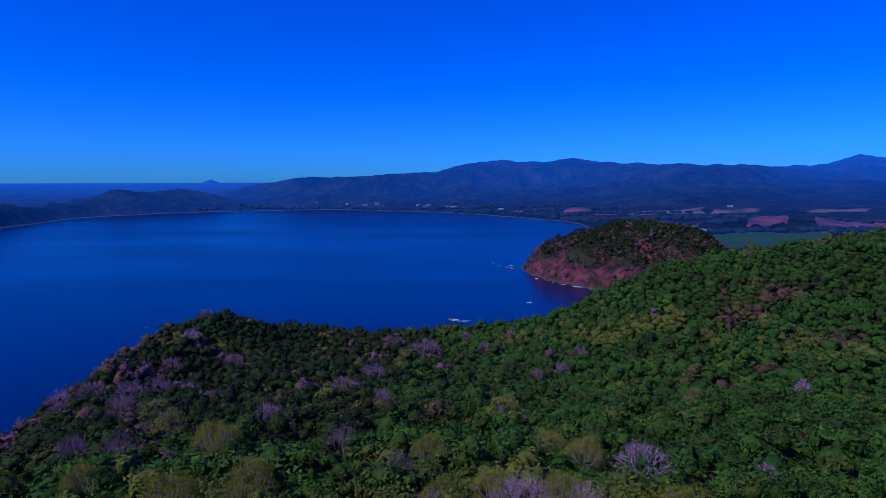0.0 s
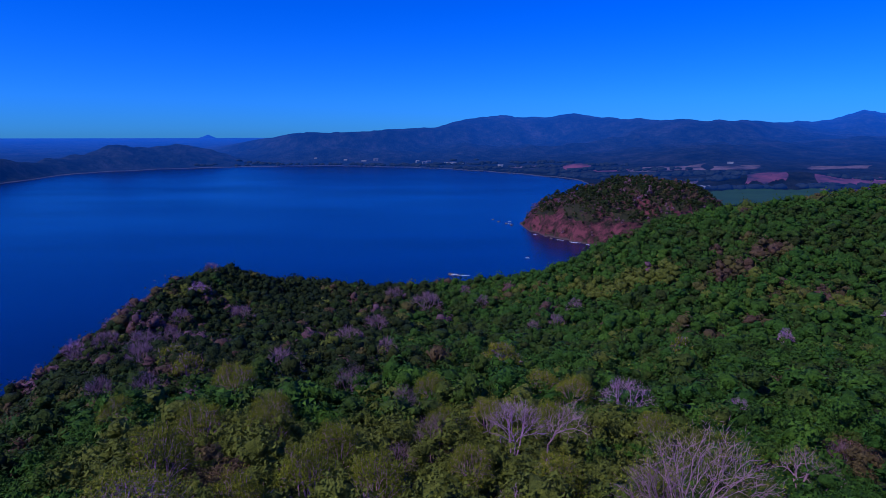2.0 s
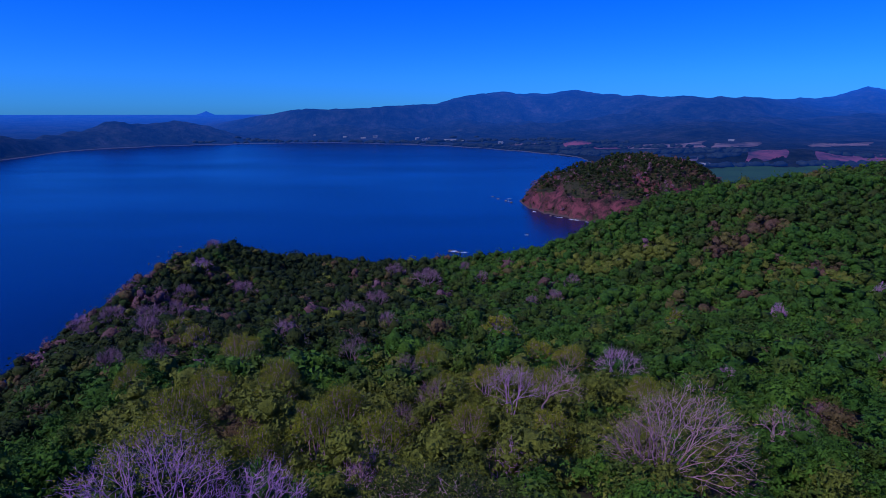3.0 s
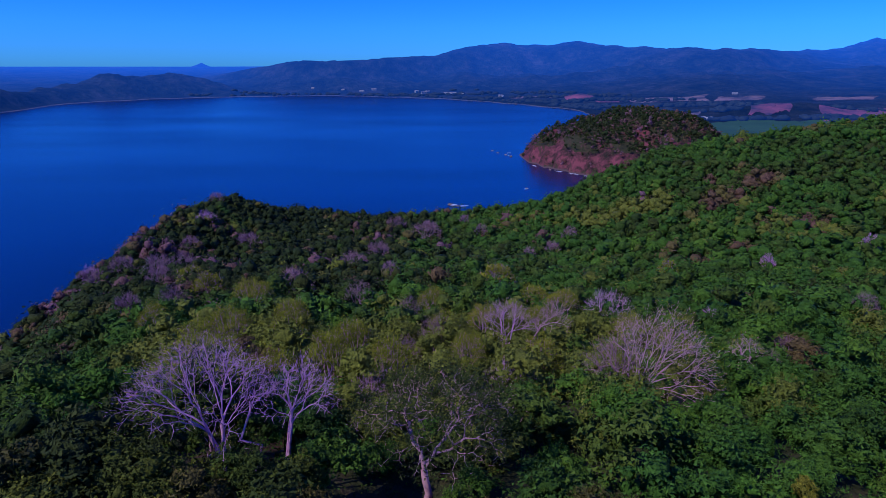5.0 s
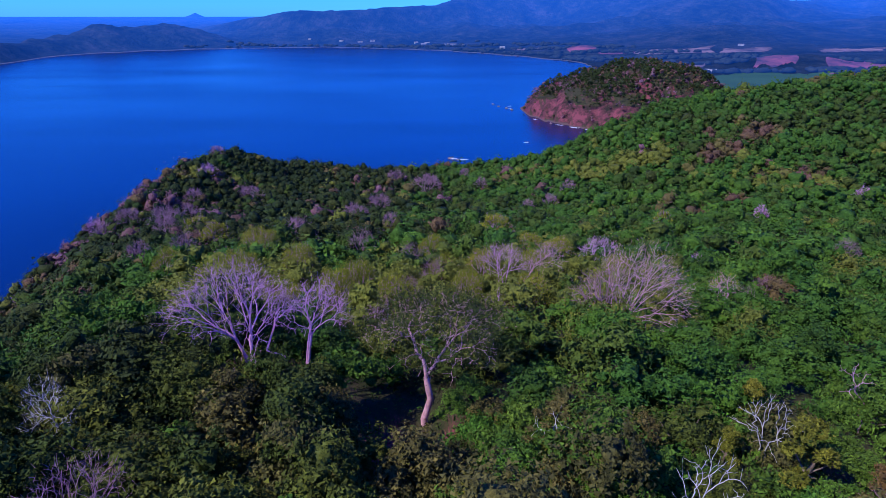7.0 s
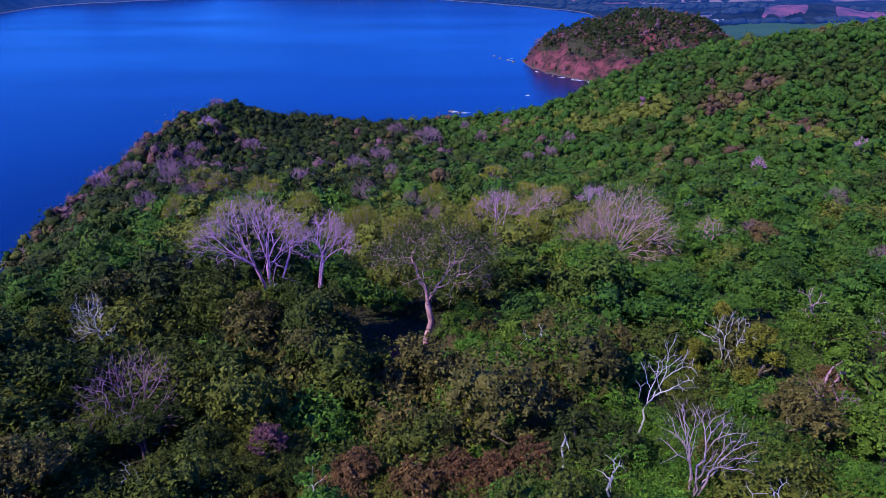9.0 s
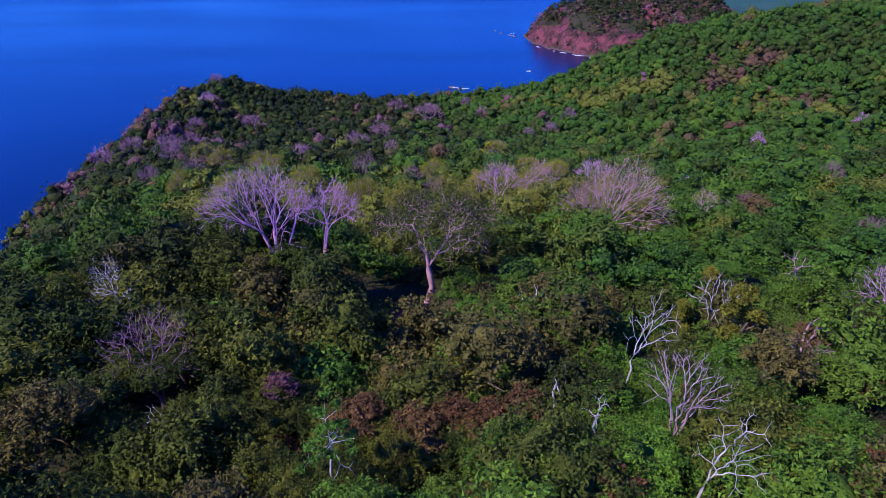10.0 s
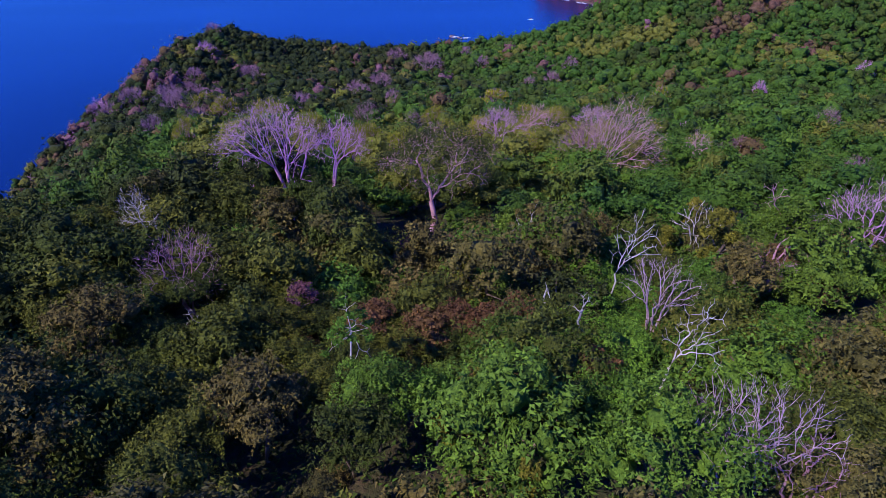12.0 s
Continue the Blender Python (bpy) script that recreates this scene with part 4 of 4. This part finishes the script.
    me = mesh_of(name, np.concatenate(vs), np.concatenate(fs), [M_WOODS, M_WOODS_IN], np.concatenate(ms), np.concatenate(hs))
    return tagged(new(name, me), label, "woods", kind="stuff")


def ground_cover():
    """Low leaves and weeds on the ground between the trees."""
    rng = np.random.default_rng(70)
    m = 45000
    y = -38 + 108 * rng.random(m) ** 1.25
    x = rng.uniform(-1, 1, m) * ((y + 40) * 0.82 + 8)
    lump = rumple(x, y, 3.0)
    c = np.stack([x, y, land(x, y) + 0.15 + 0.35 * np.clip(lump + 0.4, 0, 2)], -1)
    v, f = leaf_fan(rng, c, np.tile([0, 0, 1.0], (m, 1)), 0.22)
    h = np.clip(0.30 + 0.25 * rumple(x, y, 12) + rng.normal(0, 0.12, m), 0, 0.9)
    ob = new("undergrowth", mesh_of("undergrowth", v, f, [M_WOODS], hue=np.repeat(h, 3)))
    tagged(ob, "low green and withered weeds between the trees", "undergrowth", kind="stuff")


ground_cover()
rng = np.random.default_rng(21)
x, y = scatter(rng, -120, 130, 16, 95, 4.2)
ok = (np.abs(x) < (y + 40) * 0.80 + 9) & clear_of(SPOTS, x, y) & (shore(x, y)[0] > 8)
upper = ok & (y < 52)
woods("hillside_woods", 31, x[upper], y[upper], 5.4, 1100, 0.041, (12, 8, 1, 0.62, 16, 0.55), "dense mixed green and dry woods on the near slope", None, 1.5)
lower = ok & (y >= 52)
woods("lower_hillside_woods", 35, x[lower], y[lower], 5.6, 480, 0.054, (12, 6, 1, 0.70, 12, 0.48), "mixed green and yellowing woods lower on the slope", None, 1.4)
x, y = scatter(rng, -215, 400, 95, 500, 5.4)
ok = (np.abs(x) < (y + 40) * 0.80 + 9) & (shore(x, y)[0] > 4) & ((y < 440) | (x < 200))
mid = ok & (y < 215)
woods("middle_woods", 36, x[mid], y[mid], 7.2, 136, 0.077, (14, 5, 1, 0.80, 8, 0.42), "mixed green and dry woods on the middle slope", None, 1.2)
far = ok & (y >= 215)
woods("far_woods", 32, x[far], y[far], 7.9, 70, 0.101, (14, 3, 1, 0.84, 7, 0.40), "mixed dry woods covering the promontory and eastern ridge", None, 0.8)
x, y = scatter(rng, 110, 560, 560, 1080, 6.4)
s, near, head, left = shore(x, y)
thick = smooth(0, 80, head + 52 * rumple(x, y, 55) + 26 * smooth(215, 270, x))
up = thick + rng.normal(0, 0.14, len(x)) > 0.5
ok = (head > 8) & up
woods("headland_woods", 33, x[ok], y[ok], 6.4, 20, 0.19, (8, 2, 1, 0.80, 5, 0.35), "dark green scrub woods on top of the headland", (0.04, 0.92, 0.80), 0.6)
ok = (head > 3) & ~up & (rumple(x, y, 26) + rng.normal(0, 0.4, len(x)) > -0.15)
woods("cliff_scrub", 34, x[ok], y[ok], 4.0, 18, 0.22, (8, 2, 1, 0.70, 4, 0.45), "reddish-brown dry scrub on the headland's bare red slope", (0.08, 0.95, 0.50), 0.5)

# ---- far shore: fields, village, rocks ----


def far_glow_material(name, a, c, scale, air):
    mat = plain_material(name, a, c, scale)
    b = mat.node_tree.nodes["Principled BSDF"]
    # blue emission of the given strength stands in for haze over the plain
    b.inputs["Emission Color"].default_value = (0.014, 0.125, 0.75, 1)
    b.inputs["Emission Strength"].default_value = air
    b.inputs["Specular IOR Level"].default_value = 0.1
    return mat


M_REDSOIL = far_glow_material("bare red soil with haze glow", (0.022, 0.020, 0.020), (0.24, 0.068, 0.082), 0.014, 0.17)
M_TAN = far_glow_material("dry tan fields with haze glow", (0.018, 0.022, 0.018), (0.22, 0.140, 0.125), 0.016, 0.17)
M_CROP = far_glow_material("green crops in the distance", (0.020, 0.060, 0.018), (0.032, 0.085, 0.024), 0.01, 0.08)
M_WALL = far_glow_material("whitewashed far walls with haze glow", (0.20, 0.20, 0.20), (0.30, 0.30, 0.30), 0.1, 0.14)
M_ROOF = far_glow_material("pale metal roofs with haze glow", (0.18, 0.17, 0.17), (0.30, 0.28, 0.27), 0.1, 0.14)


def field(t0, t1, y0, y1, mat, label, seed):
    """A field of the plain with ragged edges, laid over the ground. t: bearing as x / y."""
    rng = np.random.default_rng(seed)
    nu, nv = 26, 8
    u, v = np.meshgrid(np.linspace(0, 1, nu), np.linspace(0, 1, nv), indexing="ij")
    edge = 0.10 * (y1 - y0)
    yy = y0 + (y1 - y0) * v + edge * np.sin(u * 9 + seed) * (1 - 2 * v) + rng.normal(0, edge * 0.35, nu)[:, None]
    tt = t0 + (t1 - t0) * u + (t1 - t0) * 0.04 * np.sin(v * 5 + seed)
    xx = tt * yy
    zz = land(xx, yy) + 0.7
    i = np.arange(nu * nv).reshape(nu, nv)
    f = np.stack([i[:-1, :-1], i[1:, :-1], i[1:, 1:], i[:-1, 1:]], -1).reshape(-1, 4)
    me = mesh_of("field", np.stack([xx, yy, zz], -1).reshape(-1, 3), f, [mat], flat=False)
    return tagged(new("field", me), label, "field", kind="structure")


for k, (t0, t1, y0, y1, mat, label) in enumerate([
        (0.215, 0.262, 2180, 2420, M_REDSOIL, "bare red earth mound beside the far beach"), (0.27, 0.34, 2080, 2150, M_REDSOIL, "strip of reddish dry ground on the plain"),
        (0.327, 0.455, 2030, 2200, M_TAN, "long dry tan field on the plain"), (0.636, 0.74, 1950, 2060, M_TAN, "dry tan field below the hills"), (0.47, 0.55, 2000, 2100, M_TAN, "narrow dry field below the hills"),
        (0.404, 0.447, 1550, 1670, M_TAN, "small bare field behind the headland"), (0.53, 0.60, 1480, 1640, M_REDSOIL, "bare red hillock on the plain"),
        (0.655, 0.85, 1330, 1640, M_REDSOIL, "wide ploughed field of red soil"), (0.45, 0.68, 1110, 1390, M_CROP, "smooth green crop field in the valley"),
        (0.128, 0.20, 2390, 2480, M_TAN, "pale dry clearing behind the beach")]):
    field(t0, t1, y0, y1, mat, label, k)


def house(x, y, w, d, h, yaw, label):
    root = tagged(new("house"), label, "house", "village on the far shore")
    root.matrix_basis = pose(x, y, float(land(x, y)) - 0.3, 0, 0, yaw)
    bm = bmesh.new()
    bmesh.ops.create_cube(bm, size=1, matrix=Matrix.Translation((0, 0, h / 2)) @ Matrix.Diagonal((w, d, h, 1)))
    bmesh.ops.bevel(bm, geom=list(bm.edges), offset=0.1, segments=1, affect="EDGES")
    me = bpy.data.meshes.new("wall")
    bm.to_mesh(me)
    bm.free()
    me.materials.append(M_WALL)
    part("wall", me, root)
    e, r = 0.8, h * 0.45
    v = [(-w / 2 - e, -d / 2 - e, h), (w / 2 + e, -d / 2 - e, h), (w / 2 + e, d / 2 + e, h), (-w / 2 - e, d / 2 + e, h), (-w / 2 - e, 0, h + r), (w / 2 + e, 0, h + r)]
    me = bpy.data.meshes.new("roof")
    me.from_pydata(v, [], [(0, 1, 5, 4), (2, 3, 4, 5), (0, 4, 3), (1, 2, 5), (3, 2, 1, 0)])
    me.materials.append(M_ROOF)
    part("roof", me, root)


rng = np.random.default_rng(9)
house(70, 2770, 56, 14, 5, -4, "long white building with pale roof by the far beach")
for t, y in [(-0.018, 2800), (-0.012, 2830), (0.006, 2740), (0.03, 2720), (0.045, 2680), (-0.03, 2850), (-0.10, 2900), (-0.12, 2880), (-0.15, 2910), (-0.20, 2950), (0.455, 1420), (0.46, 1450), (0.50, 2180), (0.11, 2500), (0.13, 2440)]:
    house(t * y, y, rng.uniform(12, 24), rng.uniform(9, 13), rng.uniform(4, 7), rng.uniform(-30, 30), "small pale village house near the far beach")


def rock(x, y, w, h, seed):
    rng = np.random.default_rng(seed)
    v, f = ICO[2]
    v = v * (1 + rng.normal(0, 0.16, (len(v), 1))) * [w / 2, w / 2 * rng.uniform(0.5, 0.9), h]
    ob = new("rock", mesh_of("rock", v, f, [M_ROCK]))
    ob.matrix_basis = pose(x, y, 0, 0, 0, rng.uniform(0, 180))
    tagged(ob, "dark wet rock in the sea with surf round it", "rock", "rocks off the shore")


def surf(x, y, w, d, seed, yaw=0):
    """A ragged sheet of foam on the water."""
    rng = np.random.default_rng(seed)
    n = 26
    a = np.arange(n) * 2 * np.pi / n
    r = 1 + rng.normal(0, 0.28, n)
    v = [(0, 0, 0.10)] + [(math.cos(b) * q * w / 2, math.sin(b) * q * d / 2, 0.05) for b, q in zip(a, r)]
    f = [(0, i + 1, (i + 1) % n + 1) for i in range(n)]
    me = mesh_of("surf", np.array(v), np.array(f), [M_FOAM])
    ob = new("surf", me)
    ob.matrix_basis = pose(x, y, 0.05, 0, 0, yaw)
    tagged(ob, "white surf breaking over the sea", "surf", kind="stuff")


SURF = [(17, 545, 9, 6, -10), (27, 540, 12, 3, 10), (100, 622, 6, 2, 0), (-217, 268, 6, 7, 40), (116, 905, 8, 2, 20), (112, 880, 5, 2, 0), (160, 735, 10, 3, -40), (175, 716, 12, 4, -35), (188, 700, 10, 3, -30), (135, 780, 7, 3, -60)]
for k, (x, y, w, d, yaw) in enumerate(SURF):
    surf(x, y, w, d, 300 + k, yaw)
for k, (x, y, w, h) in enumerate([(14, 546, 5, 1.2), (21, 541, 4, 0.9), (-213, 266, 4, 1.6), (108, 884, 6, 1.2), (98, 905, 5, 0.9), (114, 868, 5, 1.6), (92, 930, 6, 0.7), (150, 745, 4, 1.5), (170, 722, 4, 1.2), (101, 624, 3, 0.8)]):
    rock(x, y, w, h, 400 + k)


def plain_trees():
    """Tree rows and thickets of the far plain and beach."""
    rng = np.random.default_rng(77)
    v0, f0 = ICO[1]
    m = 11000
    y = rng.uniform(1090, 2900, m)
    x = rng.uniform(-0.40, 0.86, m) * y
    r, deg = np.hypot(x, y), np.degrees(np.arctan2(x, y))
    d = r - np.interp(deg, BAY_DEG, BAY_R)
    rows = np.sin(y / 38 + x / 300) + 0.9 * rumple(x, y, 130)
    ok = (d > 30) & (d < 800) & ((rows > np.where(x > 0.2 * y, 0.25, 0.55)) | ((d < 75) & (rng.random(m) < 0.8))) & (land(x, y) < 20)
    ok &= ~((x / y > 0.45) & (x / y < 0.68) & (y < 1390))
    x, y = x[ok], y[ok]
    z = land(x, y)
    vs, fs = [], []
    for i in range(len(x)):
        w = rng.uniform(9, 20)
        vs.append(v0 * (1 + rng.normal(0, 0.18, (len(v0), 1))) * [w * rng.uniform(0.5, 1.1), w * 0.5, w * 0.36] + [x[i], y[i], z[i] + w * 0.22])
        fs.append(f0 + i * len(v0))
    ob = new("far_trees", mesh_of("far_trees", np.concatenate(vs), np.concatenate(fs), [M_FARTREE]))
    tagged(ob, "dark tree rows and thickets on the far plain", "trees", kind="stuff")


M_FARTREE = far_glow_material("far dark trees with haze glow", (0.010, 0.018, 0.012), (0.024, 0.032, 0.018), 0.02, 0.17)
plain_trees()
# the lone rocky islet on the horizon, in the far hills' glowing haze material
v, f = ICO[2]
r = np.random.default_rng(3)
v = v * (1 + r.normal(0, 0.08, (len(v), 1)))
v = v * np.stack([1 - 0.72 * np.clip(v[:, 2], 0, 1) ** 0.6] * 2 + [np.ones(len(v))], 1) * [72, 40, 30]
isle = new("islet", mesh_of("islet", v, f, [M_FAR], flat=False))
isle.location = (-0.377 * 4700, 4700, float(land(-0.377 * 4700, 4700)) - 2)
tagged(isle, "small hazy rock hill on the horizon", "hill", kind="structure")
